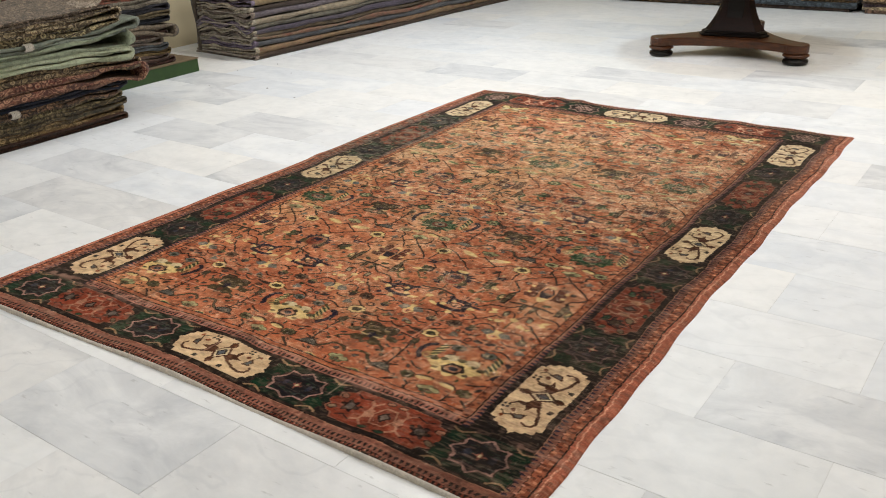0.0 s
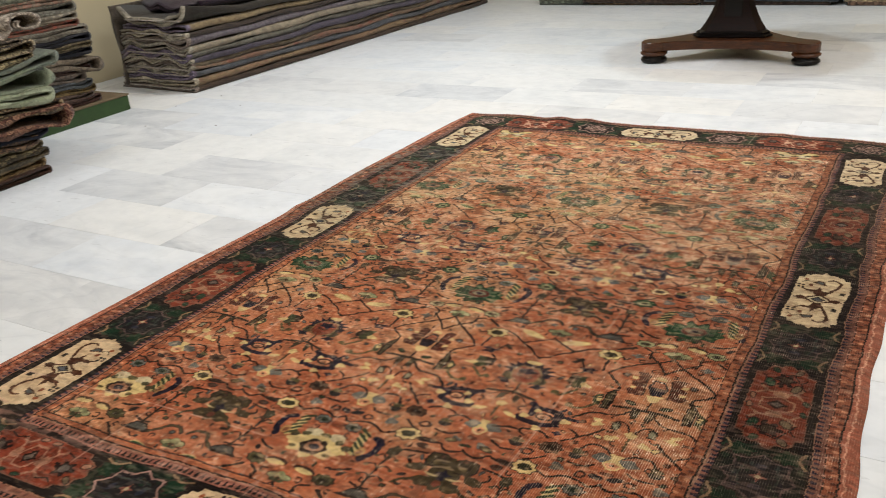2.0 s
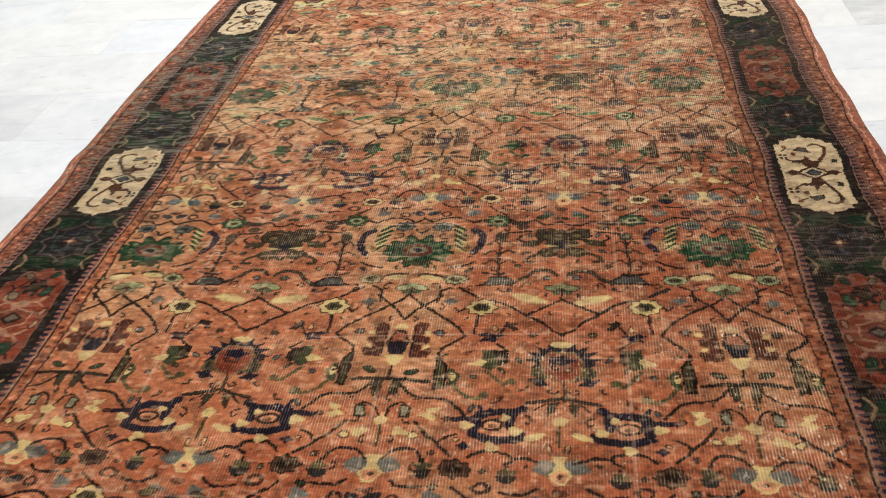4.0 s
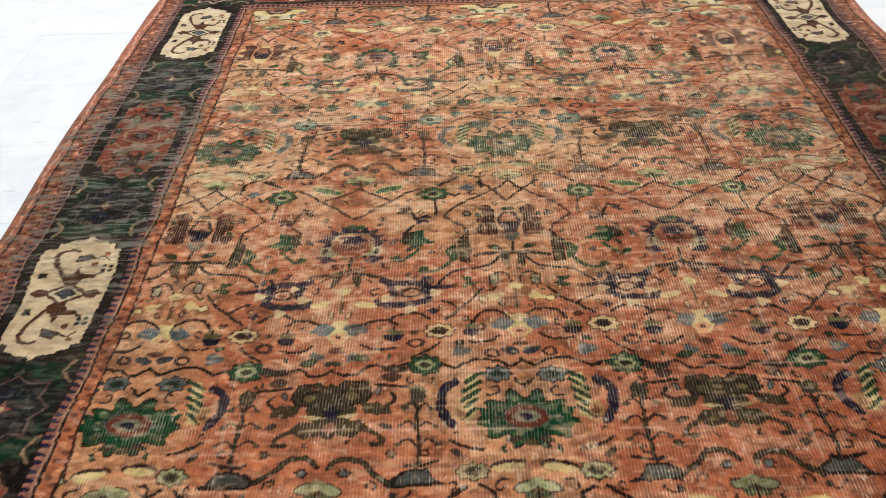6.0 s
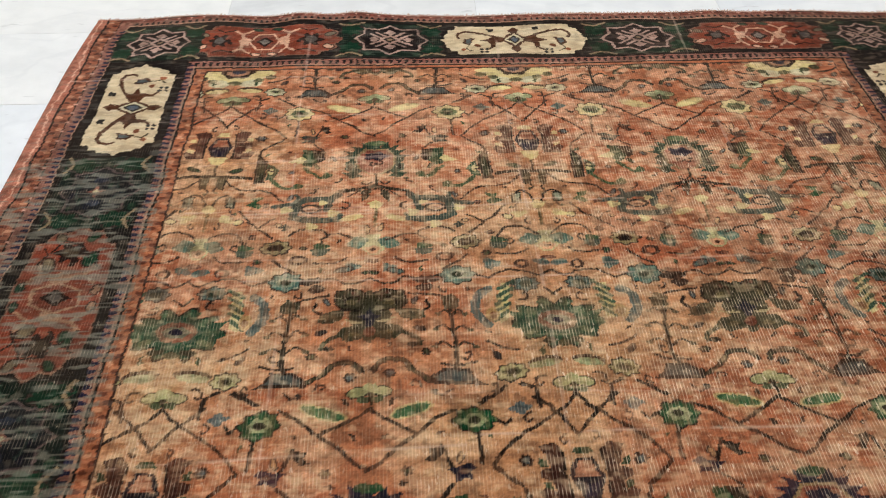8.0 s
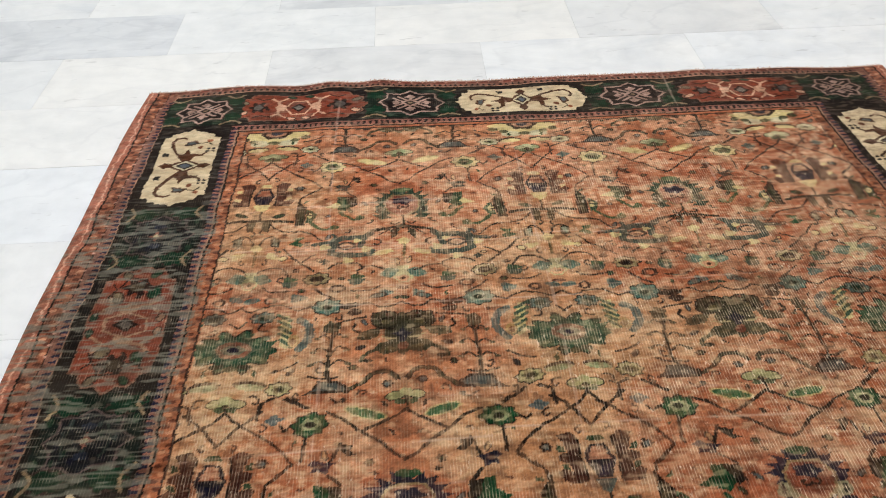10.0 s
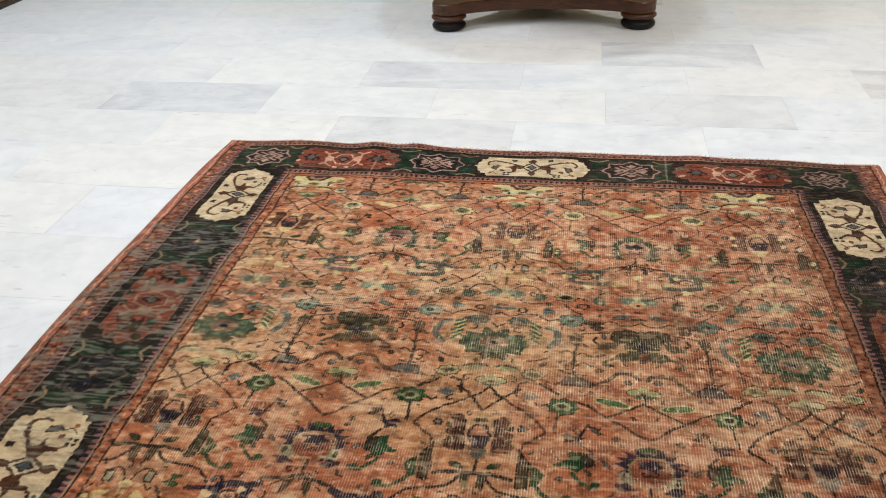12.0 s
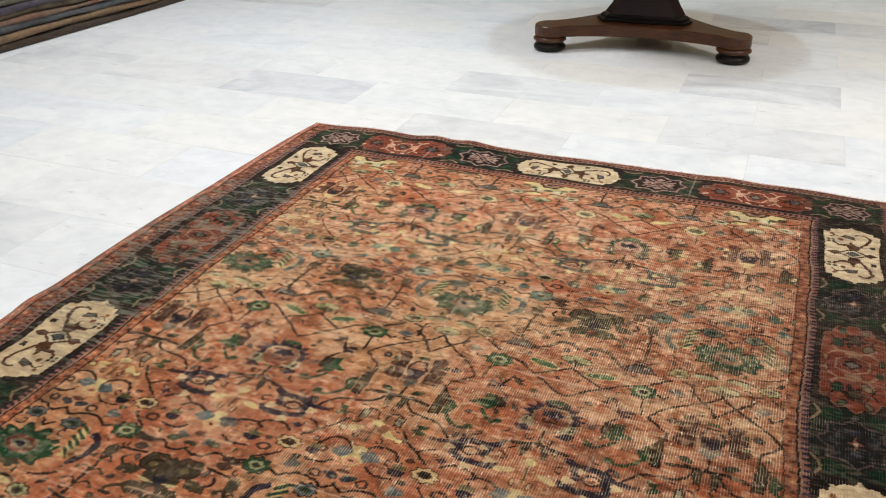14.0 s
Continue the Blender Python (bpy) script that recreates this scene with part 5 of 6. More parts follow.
def grid_mesh(name, x, y, z, colours=None, keep=None):
    """A mesh over a grid of points; keep picks the cells that belong to it."""
    ny, nx = x.shape
    mesh = bpy.data.meshes.new(name)
    i = (np.arange(ny - 1)[:, None] * nx + np.arange(nx - 1)[None, :])
    i = i.ravel() if keep is None else i[keep]
    quads = np.stack([i, i + 1, i + nx + 1, i + nx], -1).astype(np.int32)
    used, quads = np.unique(quads, return_inverse=True)
    quads = quads.reshape(-1, 4).astype(np.int32)
    mesh.vertices.add(len(used))
    mesh.vertices.foreach_set("co", np.stack([x, y, z], -1).astype(np.float32).reshape(-1, 3)[used].ravel())
    mesh.loops.add(quads.size)
    mesh.loops.foreach_set("vertex_index", quads.ravel())
    mesh.polygons.add(len(quads))
    mesh.polygons.foreach_set("loop_start", np.arange(0, quads.size, 4, dtype=np.int32))
    mesh.polygons.foreach_set("use_smooth", np.ones(len(quads), bool))
    mesh.update(calc_edges=True)
    if colours is not None:
        layer = mesh.color_attributes.new("knots", "FLOAT_COLOR", "POINT")
        layer.data.foreach_set("color", colours.reshape(-1, 4)[used].ravel())
    return mesh


def build_rug():
    rug = tagged(new("rug"), "worn salmon floral rug with dark cartouche border on marble floor", "rug")
    # two more rings of knots bend over the edge down to the floor
    xs = np.concatenate([[RX0 - 0.003, RX0 - 0.001], cloth.xs, [RX1 + 0.001, RX1 + 0.003]])
    ys = np.concatenate([[RY0 - 0.003, RY0 - 0.001], cloth.ys, [RY1 + 0.001, RY1 + 0.003]])
    gx, gy = np.meshgrid(xs, ys)
    x, y, z = lie(gx, gy)
    z[[0, -1]] = FLOOR
    z[:, [0, -1]] = FLOOR
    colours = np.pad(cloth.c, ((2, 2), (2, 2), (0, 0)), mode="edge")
    # the woven parts, from the field outwards
    wool = rug_stuff()
    mx, my = (gx[:-1, :-1] + gx[1:, 1:]) / 2, (gy[:-1, :-1] + gy[1:, 1:]) / 2
    inside = lambda x0, x1, y0, y1: (mx > x0) & (mx < x1) & (my > y0) & (my < y1)
    done = np.zeros(mx.shape, bool)
    bands = (("field", inside(FX0, FX1, FY0, FY1), "salmon field with green, navy and cream flowers"),
             ("inner_guard", inside(IX0, IX1, IY0, IY1), "narrow toothed guard stripes in brown and navy"),
             ("main_border", inside(BX0, BX1, BY0, BY1), "dark green border with cream and rust cartouches"),
             ("outer_guard", inside(RX0 + 0.034, RX1 - 0.034, RY0 - 1, RY1 + 1), "toothed and speckled outer guard stripes"),
             ("selvedge", mx < 0.8, "plain coral selvedge"), ("selvedge", mx > 0.8, "plain coral selvedge"))
    for name, where, label in bands:
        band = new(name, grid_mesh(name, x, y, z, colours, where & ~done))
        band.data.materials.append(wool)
        band.parent = rug
        band["label"] = label
        done |= where
    # cut warp ends: a pale worn edge at both ends
    for name, y_edge, out, depth in (("near_fringe", RY0, -1, 0.006), ("far_fringe", RY1, 1, 0.005)):
        xs = np.linspace(RX0 + 0.002, RX1 - 0.002, 900)
        ex, ey, ez = lie(xs, np.full_like(xs, y_edge))
        rag = np.array([noise.noise((v * 60, y_edge, 0)) for v in xs]) * 0.4 + np.random.rand(len(xs)) * 0.5
        steps = [(-0.004, 0.001), (0.3, 0.0006), (0.8, -0.003), (1.0, None)]
        sx, sy, sz = [], [], []
        for f, up in steps:
            sx.append(ex)
            sy.append(ey + out * ((depth * (0.7 + 0.5 * rag)) * f if f > 0 else f))
            sz.append(np.full_like(ex, FLOOR + 0.0005) if up is None else ez * 1.0 + up)
        order = slice(None) if out < 0 else slice(None, None, -1)
        mesh = grid_mesh("fringe", np.array(sx)[::-1][order], np.array(sy)[::-1][order], np.array(sz)[::-1][order])
        mesh.materials.append(WOOL_FRINGE if out < 0 else plain("reddish_warp_ends", lin(176, 120, 96), 0.9, 150, 0.3, 0.5, 0.1))
        edge = new("fringe", mesh)
        edge.parent = rug
        edge["label"] = "pale worn cotton edge" if out < 0 else "short ragged reddish warp ends"
    strands = bmesh.new()
    rng = random.Random(3)
    for i in range(1500):
        u = RX0 + (RX1 - RX0) * (i + rng.random()) / 1500
        ex, ey, ez = (float(v) for v in lie(np.array(u), np.array(RY1)))
        l, a, w = rng.uniform(0.003, 0.013), rng.gauss(0, 0.7), 0.0007
        dx, dy = math.sin(a) * l, math.cos(a) * l
        tip = max(FLOOR + 0.001, ez - rng.uniform(-0.002, 0.007))
        q = [(ex - w, ey - 0.003, ez + 0.001), (ex + w, ey - 0.003, ez + 0.001), (ex + w + dx * 0.6, ey + dy * 0.6, (ez + tip) / 2 + 0.002), (ex - w + dx * 0.6, ey + dy * 0.6, (ez + tip) / 2 + 0.002)]
        e = (ex + dx, ey + dy, tip)
        v = [strands.verts.new(c) for c in q]
        strands.faces.new(v)
        strands.faces.new((v[3], v[2], strands.verts.new(e)))
    tagged(part("ragged_edge", strands, plain("pale_warp_ends", lin(206, 168, 148), 0.9, 200, 0.3, 0.3, 0.1), rug), kind="stuff")
    return rug


build_rug()


# ---- pedestal table ----
def build_table():
    table = tagged(new("pedestal_table"), "dark mahogany pedestal table with a three-cornered base on bun feet", "table")
    table.matrix_basis = pose(0.757, 4.135, FLOOR, 0, 0, 4.9)
    reach, lobe = 0.478, 0.072
    angles = [math.radians(a) for a in (-150, -30, 90)]
    feet = [(reach * math.cos(a), reach * math.sin(a)) for a in angles]
    # concave-sided plinth with a round lobe over each foot
    outline = []
    for i, a in enumerate(angles):
        fx, fy = feet[i]
        for j in range(13):
            b = a - math.radians(118) + math.radians(236) * j / 12
            outline.append((fx + lobe * math.cos(b), fy + lobe * math.sin(b)))
        nx, ny = feet[(i + 1) % 3]
        sx, sy = outline[-1]
        b = angles[(i + 1) % 3] - math.radians(118)
        ex, ey = nx + lobe * math.cos(b), ny + lobe * math.sin(b)
        mid = a + math.radians(60)
        for j in range(1, 12):
            t = j / 12
            pull = 0.075 * math.sin(math.pi * t) ** 0.8
            outline.append((sx + (ex - sx) * t - pull * math.cos(mid), sy + (ey - sy) * t - pull * math.sin(mid)))
    def shrink(k):
        out = []
        m = len(outline)
        for i, (x, y) in enumerate(outline):
            tx, ty = outline[(i + 1) % m][0] - outline[i - 1][0], outline[(i + 1) % m][1] - outline[i - 1][1]
            l = math.hypot(tx, ty) or 1
            out.append((x - k * ty / l, y + k * tx / l))
        return out
    levels = [(0.004, 0.070), (0.0, 0.074), (0.0, 0.116), (0.005, 0.121)]
    part("plinth", rings([[(x, y, z) for x, y in shrink(k)] for k, z in levels]), MAHOGANY, table)
    for fx, fy in feet:
        foot = part("foot", lathe([(0.052, 0.042), (0.068, 0.044), (0.077, 0.051), (0.077, 0.058), (0.070, 0.064), (0.066, 0.069)], fx, fy), MAHOGANY, table, smooth=True)
        part("bun", lathe([(0.045, 0.0), (0.062, 0.002), (0.073, 0.010), (0.075, 0.020), (0.070, 0.029), (0.058, 0.034), (0.062, 0.037), (0.062, 0.041), (0.05, 0.0425)], fx, fy), EBONISED, foot, "blackened round bun", True)

    def tri(flat, cut, z, turn=0.0):
        """A three-sided ring with cut corners; its flats face between the feet."""
        pts = []
        for a in angles:
            for s in (-1, 1):
                half = flat * math.sqrt(3) - cut
                # corner towards the foot at angle a
                f = a + s * math.radians(60)
                pts.append((flat * math.cos(f) + s * half * math.sin(f), flat * math.sin(f) - s * half * math.cos(f), z))
        return pts

    part("base_moulding", rings([tri(f, c, z) for f, c, z in ((0.138, 0.066, 0.121), (0.146, 0.068, 0.126), (0.146, 0.068, 0.134), (0.136, 0.065, 0.140), (0.138, 0.066, 0.147), (0.131, 0.064, 0.154), (0.127, 0.062, 0.156))]), EBONISED, table, "black stepped moulding")
    levels = []
    for i in range(15):
        t = i / 14
        flat = 0.054 + 0.076 * (1 - t) ** 3.6
        levels.append((flat, flat * 0.62, 0.156 + 0.50 * t))
    levels += [(0.085, 0.05, 0.675), (0.12, 0.07, 0.69), (0.14, 0.08, 0.70)]
    part("shaft", rings([tri(*l) for l in levels]), DARK_MAHOGANY, table)
    for a in angles:
        f = a + math.pi
        bm = bmesh.new()
        rows = []
        for i in range(12):
            t = (i + 2.2) / 14
            flat = 0.054 + 0.076 * (1 - t) ** 3.6
            z, half = 0.156 + 0.50 * t, min(flat * 0.72, 0.050)
            rows.append([bm.verts.new((math.cos(f) * (flat + d) - math.sin(f) * w, math.sin(f) * (flat + d) + math.cos(f) * w, z)) for w, d in ((-half, 0.0005), (-half * 0.94, 0.004), (half * 0.94, 0.004), (half, 0.0005))])
        for r, q in zip(rows, rows[1:]):
            for i in range(3):
                bm.faces.new((r[i], r[i + 1], q[i + 1], q[i]))
        bm.faces.new(rows[0][::-1])
        bm.faces.new(rows[-1])
        part("panel", bm, EBONISED, table, "black inset panel")
    part("tabletop", lathe([(0.52, 0.722), (0.563, 0.726), (0.570, 0.735), (0.570, 0.745), (0.560, 0.752), (0.52, 0.753)], 0, 0, 64), MAHOGANY, table, smooth=False)
    part("apron", lathe([(0.44, 0.700), (0.46, 0.70), (0.465, 0.722), (0.44, 0.722)], 0, 0, 48), MAHOGANY, table)
    return table


build_table()


# ---- folded carpets ----
def folded_carpet(name, width, length, thick, seed, sections=26, wave=0.006, curl=0.0, open_fold=1.0, droop=0.0, swell=0.12, base=0.0, ripple=0.004, cup=0.0, edged=False, slit=0.035, tilt=0.0, plump=0.0):
    """A carpet folded flat: two plies joined by a round fold at +x, swept along y. Its foot is at z = 0, its fold at x = 0."""
    rng = random.Random(seed)
    prof = []
    r_out, cy = thick * (0.50 + 0.5 * swell), thick / 2
    back = -width
    spots = [0.0, 0.15, 0.3, 0.45, 0.58, 0.68, 0.76, 0.82, 0.87, 0.91, 0.945, 0.975, 1.0]
    fat = lambda f: 1.0 + swell * max(0, (f - 0.72) / 0.28) ** 1.3
    for f in spots:
        prof.append((back + (width - r_out) * f, cy - cy * min(fat(f), 1.15), 0))
    for i in range(1, 9):
        a = -math.pi / 2 + math.pi * i / 9
        prof.append((-r_out + r_out * math.cos(a), cy + cy * math.sin(a) * (fat(1) if a > 0 else min(fat(1), 1.15)), 0.5 + i / 18))
    for f in spots[::-1]:
        prof.append((back + (width - r_out) * f, cy + cy * fat(f), 1))
    # the inside of the fold: a slit that opens to a drop-shaped hollow
    hollow = lambda f: thick * (slit + (0.19 * open_fold + 0.3 * max(0, swell - 0.12)) * max(0, (f - 0.72) / 0.28) ** 1.4)
    inner = width - r_out * 1.0
    for f in spots:
        prof.append((back + 0.004 + inner * f, cy + hollow(f) * (1 + swell), 0.8))
    prof.append((back + 0.004 + inner + thick * 0.16, cy, 0.5))
    for f in spots[::-1]:
        prof.append((back + 0.004 + inner * f, cy - hollow(f), 0.2))
    o = rng.uniform(0, 50)
    secs = []
    for j in range(sections + 1):
        t = j / sections
        y = length * t
        end = min(t, 1 - t) * length
        edge = max(0.0, 1 - end / 0.07)
        ring = []
        for u, z, level in prof:
            away = min(1.0, max(0.0, -u / 0.6))  # thicker and higher away from the fold
            z = z * (1 + plump * away) + tilt * away
            # the pile heaves together; each ply also lies in its own way
            together = ripple * (1.0 + 1.4 * edge) * noise.noise((u * 7, (base + z) * 5, 3.0 + y * 2)) * min(1.0, (base + z) / 0.08)
            own = wave * (noise.noise((u * 5 + o, y * 2.6, level * 1.3)) + (0.4 + 0.5 * edge) * noise.noise((u * 17 + o, y * 7, level * 2.2)))
            if level <= 0.2 and base < 0.02:
                own = max(own, 0.0)
            bulge = 0.012 * noise.noise((o, y * 3.0, 4.0)) * (1 + u / width) + 0.004 * noise.noise((o + 9, y * 16.0, z * 20))
            lift = cup * abs(2 * u / width + 1) ** 7 * max(0.0, 1 - end / 0.5) + curl * edge ** 2 * (0.4 + 0.6 * abs(noise.noise((u * 4 + o, 0, 2))))
            ragged = edge * (0.010 * noise.noise((u * 6 + o, level * 1.5, t * 9)) + 0.004 * noise.noise((u * 40 + o, level * 3, t * 5)))
            ring.append((u + bulge, y + ragged * (1 if t < 0.5 else -1), z + together + own - droop * max(0.0, 1 + u / 0.45) ** 2 + lift))
        secs.append(ring)
    bm = rings(secs)
    if edged:  # the cut end shows the grey back of the plies
        for f in bm.faces:
            f.material_index = int(all(v.co.y < 0.045 for v in f.verts))
    return bm


def fringe_curl(seed, r=0.018, count=30, spread=0.042):
    """A tuft of white warp ends curling out of a fold: many thin hooked threads, along y, facing -x."""
    rng = random.Random(seed)
    bm = bmesh.new()
    for i in range(count):
        y = spread * (i / (count - 1) - 0.5) + rng.uniform(-0.002, 0.002)
        rr, w, top = r * rng.uniform(0.75, 1.1), 0.0014, rng.uniform(3.6, 4.9)
        last = None
        for k in range(8):
            a = -1.9 + top * k / 7
            x, z = rr * math.cos(a), rr * math.sin(a)
            now = [bm.verts.new((x + dx * math.cos(a), y + dy, z + dx * math.sin(a))) for dx, dy in ((w, 0), (0, w), (-w, 0), (0, -w))]
            if last:
                for j in range(4):
                    bm.faces.new((last[j], last[(j + 1) % 4], now[(j + 1) % 4], now[j]))
            last = now
    bm.normal_update()
    return bm


def fringe_strip(length, z, seed, x0=-0.05, out=0.02):
    """A row of short cotton tassels at a carpet's end, along x, hanging towards -y."""
    rng = random.Random(seed)
    bm = bmesh.new()
    count = int(length / 0.007)
    for i in range(count):
        x = x0 - length * i / count
        l = out * rng.uniform(0.4, 1.2)
        w = 0.0022
        dx = rng.uniform(-0.004, 0.004)
        pts = [(x - w, 0.002, z - w), (x + w, 0.002, z - w), (x + w, 0.002, z + w), (x - w, 0.002, z + w)]
        end = [(px + dx, -l, pz - 0.4 * l) for px, _, pz in pts]
        a, b = [bm.verts.new(p) for p in pts], [bm.verts.new(p) for p in end]
        for k in range(4):
            bm.faces.new((a[k], a[(k + 1) % 4], b[(k + 1) % 4], b[k]))
        bm.faces.new(b)
    return bm


carpet_cache = {}


def carpet_colours(base, accent, dark, scale=36.0, stripe=0.5):
    key = (base, accent, dark, scale)
    if key not in carpet_cache:
        carpet_cache[key] = carpet_stuff("carpet_wool", lin(*base, 0.78), lin(*accent, 0.78), lin(*dark, 0.6), scale, stripe)
    return carpet_cache[key]


def lay(label, group, m, width, length, thick, colours, seed, fringe=0, **more):
    if group == LONG:
        more = {"open_fold": 0.12, "wave": 0.011, "swell": 0.0, "ripple": 0.024, "sections": 110, "edged": True, "slit": 0.10, **more}
    more["base"] = m.translation.z - FLOOR
    body = thick * (0.78 if group == LONG else 1.0)
    carpet = tagged(part("folded_carpet", folded_carpet("folded_carpet", width, length, body, seed, **more), carpet_colours(*colours), smooth=True), label, "carpet", group)
    carpet.matrix_basis = m
    if group == LONG and seed % 3 and seed < 23:
        fringe = width * 0.84
    if more.get("edged"):
        carpet.data.materials.append(FELT[seed % 4])
    if fringe:
        part("fringe", fringe_strip(fringe, thick * 0.62, seed, -0.04, 0.010), FRAYED, carpet, "frayed grey-white cotton ends")
    return carpet


LONG = "long stack of folded carpets"
# the long stack by the wall: folds towards the room, ends towards the rug
z = FLOOR
lay("dark brown folded carpet at the foot of a long stack", LONG, pose(-2.070, 2.585, z, 0, 0, -4.2), 0.70, 3.45, 0.036, ((86, 69, 54), (66, 54, 47), (60, 50, 44), 11.0), 11); z += 0.034
lay("tan and rust folded carpet in a long stack", LONG, pose(-2.072, 2.595, z, 0, 0, -4.0), 0.68, 3.42, 0.046, ((154, 130, 98), (136, 98, 78), (94, 76, 60), 11.0), 12); z += 0.043
lay("grey-blue folded carpet in a long stack", LONG, pose(-2.078, 2.600, z, 0, 0, -4.2), 0.69, 3.40, 0.042, ((102, 102, 104), (87, 90, 95), (63, 59, 59), 11.0), 13); z += 0.039
lay("worn tan and red folded carpet in a long stack", LONG, pose(-2.074, 2.598, z, 0, 0, -4.1), 0.67, 3.40, 0.034, ((142, 122, 100), (136, 84, 70), (83, 68, 56), 11.0), 14); z += 0.031
lay("thin olive-brown folded carpet in a long stack", LONG, pose(-2.080, 2.604, z, 0, 0, -4.1), 0.65, 3.38, 0.030, ((118, 104, 83), (96, 83, 68), (66, 58, 50), 11.0), 15); z += 0.027
lay("purple-grey folded carpet in a long stack", LONG, pose(-2.072, 2.594, z, 0, 0, -4.2), 0.66, 3.40, 0.040, ((96, 88, 96), (83, 75, 91), (58, 52, 58), 11.0), 16); z += 0.037
lay("grey-green folded carpet in a long stack", LONG, pose(-2.080, 2.592, z, 0, 0, -4.0), 0.64, 3.38, 0.036, ((122, 117, 104), (101, 98, 87), (71, 63, 56), 11.0), 17); z += 0.033
lay("pale beige folded carpet in a long stack", LONG, pose(-2.076, 2.600, z, 0, 0, -4.1), 0.62, 3.40, 0.044, ((168, 154, 130), (143, 130, 115), (97, 86, 73), 11.0), 18); z += 0.041
lay("lilac-grey folded carpet in a long stack", LONG, pose(-2.082, 2.604, z, 0, 0, -4.2), 0.63, 3.38, 0.044, ((113, 104, 110), (129, 120, 124), (71, 61, 65), 11.0), 19); z += 0.041
lay("dark brown folded carpet in a long stack", LONG, pose(-2.080, 2.596, z, 0, 0, -4.1), 0.61, 3.38, 0.036, ((81, 68, 57), (62, 53, 49), (46, 40, 37), 11.0), 20); z += 0.033
lay("straw-coloured folded carpet in a long stack", LONG, pose(-2.084, 2.620, z, 0, 0, -4.1), 0.60, 3.36, 0.044, ((168, 147, 111), (134, 114, 88), (98, 82, 66), 11.0), 21); z += 0.041
lay("brown-grey folded carpet with a raised edge on a long stack", LONG, pose(-2.076, 2.600, z, 0, 0, -4.2), 0.61, 3.38, 0.046, ((63, 57, 48), (52, 46, 41), (37, 33, 29), 11.0), 22, cup=0.095); z += 0.043
lay("dark plum folded carpet on top of a long stack", LONG, pose(-2.12, 2.80, z, 0, 0, -4.2), 0.57, 3.2, 0.05, ((58, 40, 50), (51, 38, 54), (34, 26, 32), 11.0), 23, edged=False, slit=0.04, cup=0.05)


def shade_strip():
    """An added strip, shaped like a carpet on edge, for the shade behind the long stack."""
    prof = []
    for i in range(11):
        t = i / 10
        prof.append((0.034 - 0.026 * t ** 3 + 0.006 * math.sin(t * 7), 0.50 * t))
    for i in range(1, 8):
        a = math.pi - math.pi * i / 8
        prof.append((0.008 + 0.010 + 0.010 * math.cos(a), 0.50 + 0.010 * math.sin(a)))
    for i in range(11):
        t = 1 - i / 10
        prof.append((0.054 - 0.026 * t ** 3 + 0.005 * math.sin(t * 9 + 1), 0.50 * t))
    secs = [[(u + 0.012 * noise.noise((u * 6, y * 3, v * 5)), y + (0.02 * noise.noise((u * 9, v * 8, 2.0)) if y == 0 else 0), max(0.0, v + 0.010 * noise.noise((4.0, y * 3, v)) * v / 0.5)) for u, v in prof] for y in [0.0, 0.02, 0.05] + [0.1 + 3.1 * j / 40 for j in range(41)]]
    carpet = tagged(part("folded_carpet", rings(secs), carpet_colours((112, 101, 88), (92, 82, 74), (60, 52, 48), 11.0), smooth=True), "dark brown strip added for the shade behind a long stack", "carpet", LONG)
    carpet.matrix_basis = pose(-2.765, 2.64, FLOOR, 0, 0, -4.1)


shade_strip()

# the stack at the rug's side: folds towards the far end, sides towards the rug
NEAR = "uneven stack of folded carpets"


def side(label, z, thick, reach, face, colours, seed, **more):
    return lay(label, NEAR, pose(face, reach, z + FLOOR, 0, 0, 90), 1.75, 0.80, thick, colours, seed, sections=22, **{"wave": 0.007, "ripple": 0.010, **more})


side("red-brown folded carpet at the foot of a stack", 0.0, 0.036, 1.20, -1.600, ((87, 56, 39), (67, 44, 33), (47, 32, 26)), 31)
side("gold and tan flowered folded carpet in a stack", 0.033, 0.048, 1.185, -1.612, ((130, 102, 64), (164, 140, 102), (66, 50, 34)), 32)
side("olive-brown folded carpet in a stack", 0.078, 0.036, 1.205, -1.606, ((80, 70, 54), (116, 102, 76), (40, 34, 29)), 33)
side("olive and cream patterned folded carpet in a stack", 0.111, 0.036, 1.200, -1.618, ((100, 90, 66), (160, 144, 108), (46, 38, 31)), 34)
side("dark flowered folded carpet in a stack", 0.144, 0.040, 1.185, -1.610, ((48, 40, 40), (156, 122, 94), (25, 22, 23)), 35)
side("navy folded carpet in a stack", 0.180, 0.034, 1.240, -1.604, ((32, 36, 54), (25, 29, 44), (20, 20, 29)), 36, droop=0.0022)
side("faded red flowered folded carpet bulging from a stack", 0.210, 0.062, 1.375, -1.595, ((128, 70, 60), (168, 130, 104), (58, 38, 34)), 37, droop=0.0044, swell=0.55, open_fold=1.6, plump=0.3)
side("tan flowered folded carpet in a stack", 0.266, 0.052, 1.345, -1.606, ((96, 78, 60), (160, 138, 104), (42, 33, 27)), 38, droop=0.0066, tilt=0.018, plump=0.3)
side("pale sage-green velvety folded carpet in a stack", 0.314, 0.064, 1.310, -1.600, ((184, 190, 160), (166, 174, 142), (132, 138, 112), 14.0), 39, droop=0.004, swell=0.10, open_fold=0.6, tilt=0.034, plump=-0.12)
side("sage-green velvety folded carpet in a stack", 0.375, 0.058, 1.325, -1.598, ((158, 166, 140), (140, 148, 122), (108, 114, 92), 14.0), 40, droop=-0.006, swell=0.85, open_fold=1.3, tilt=0.027, plump=-0.12)
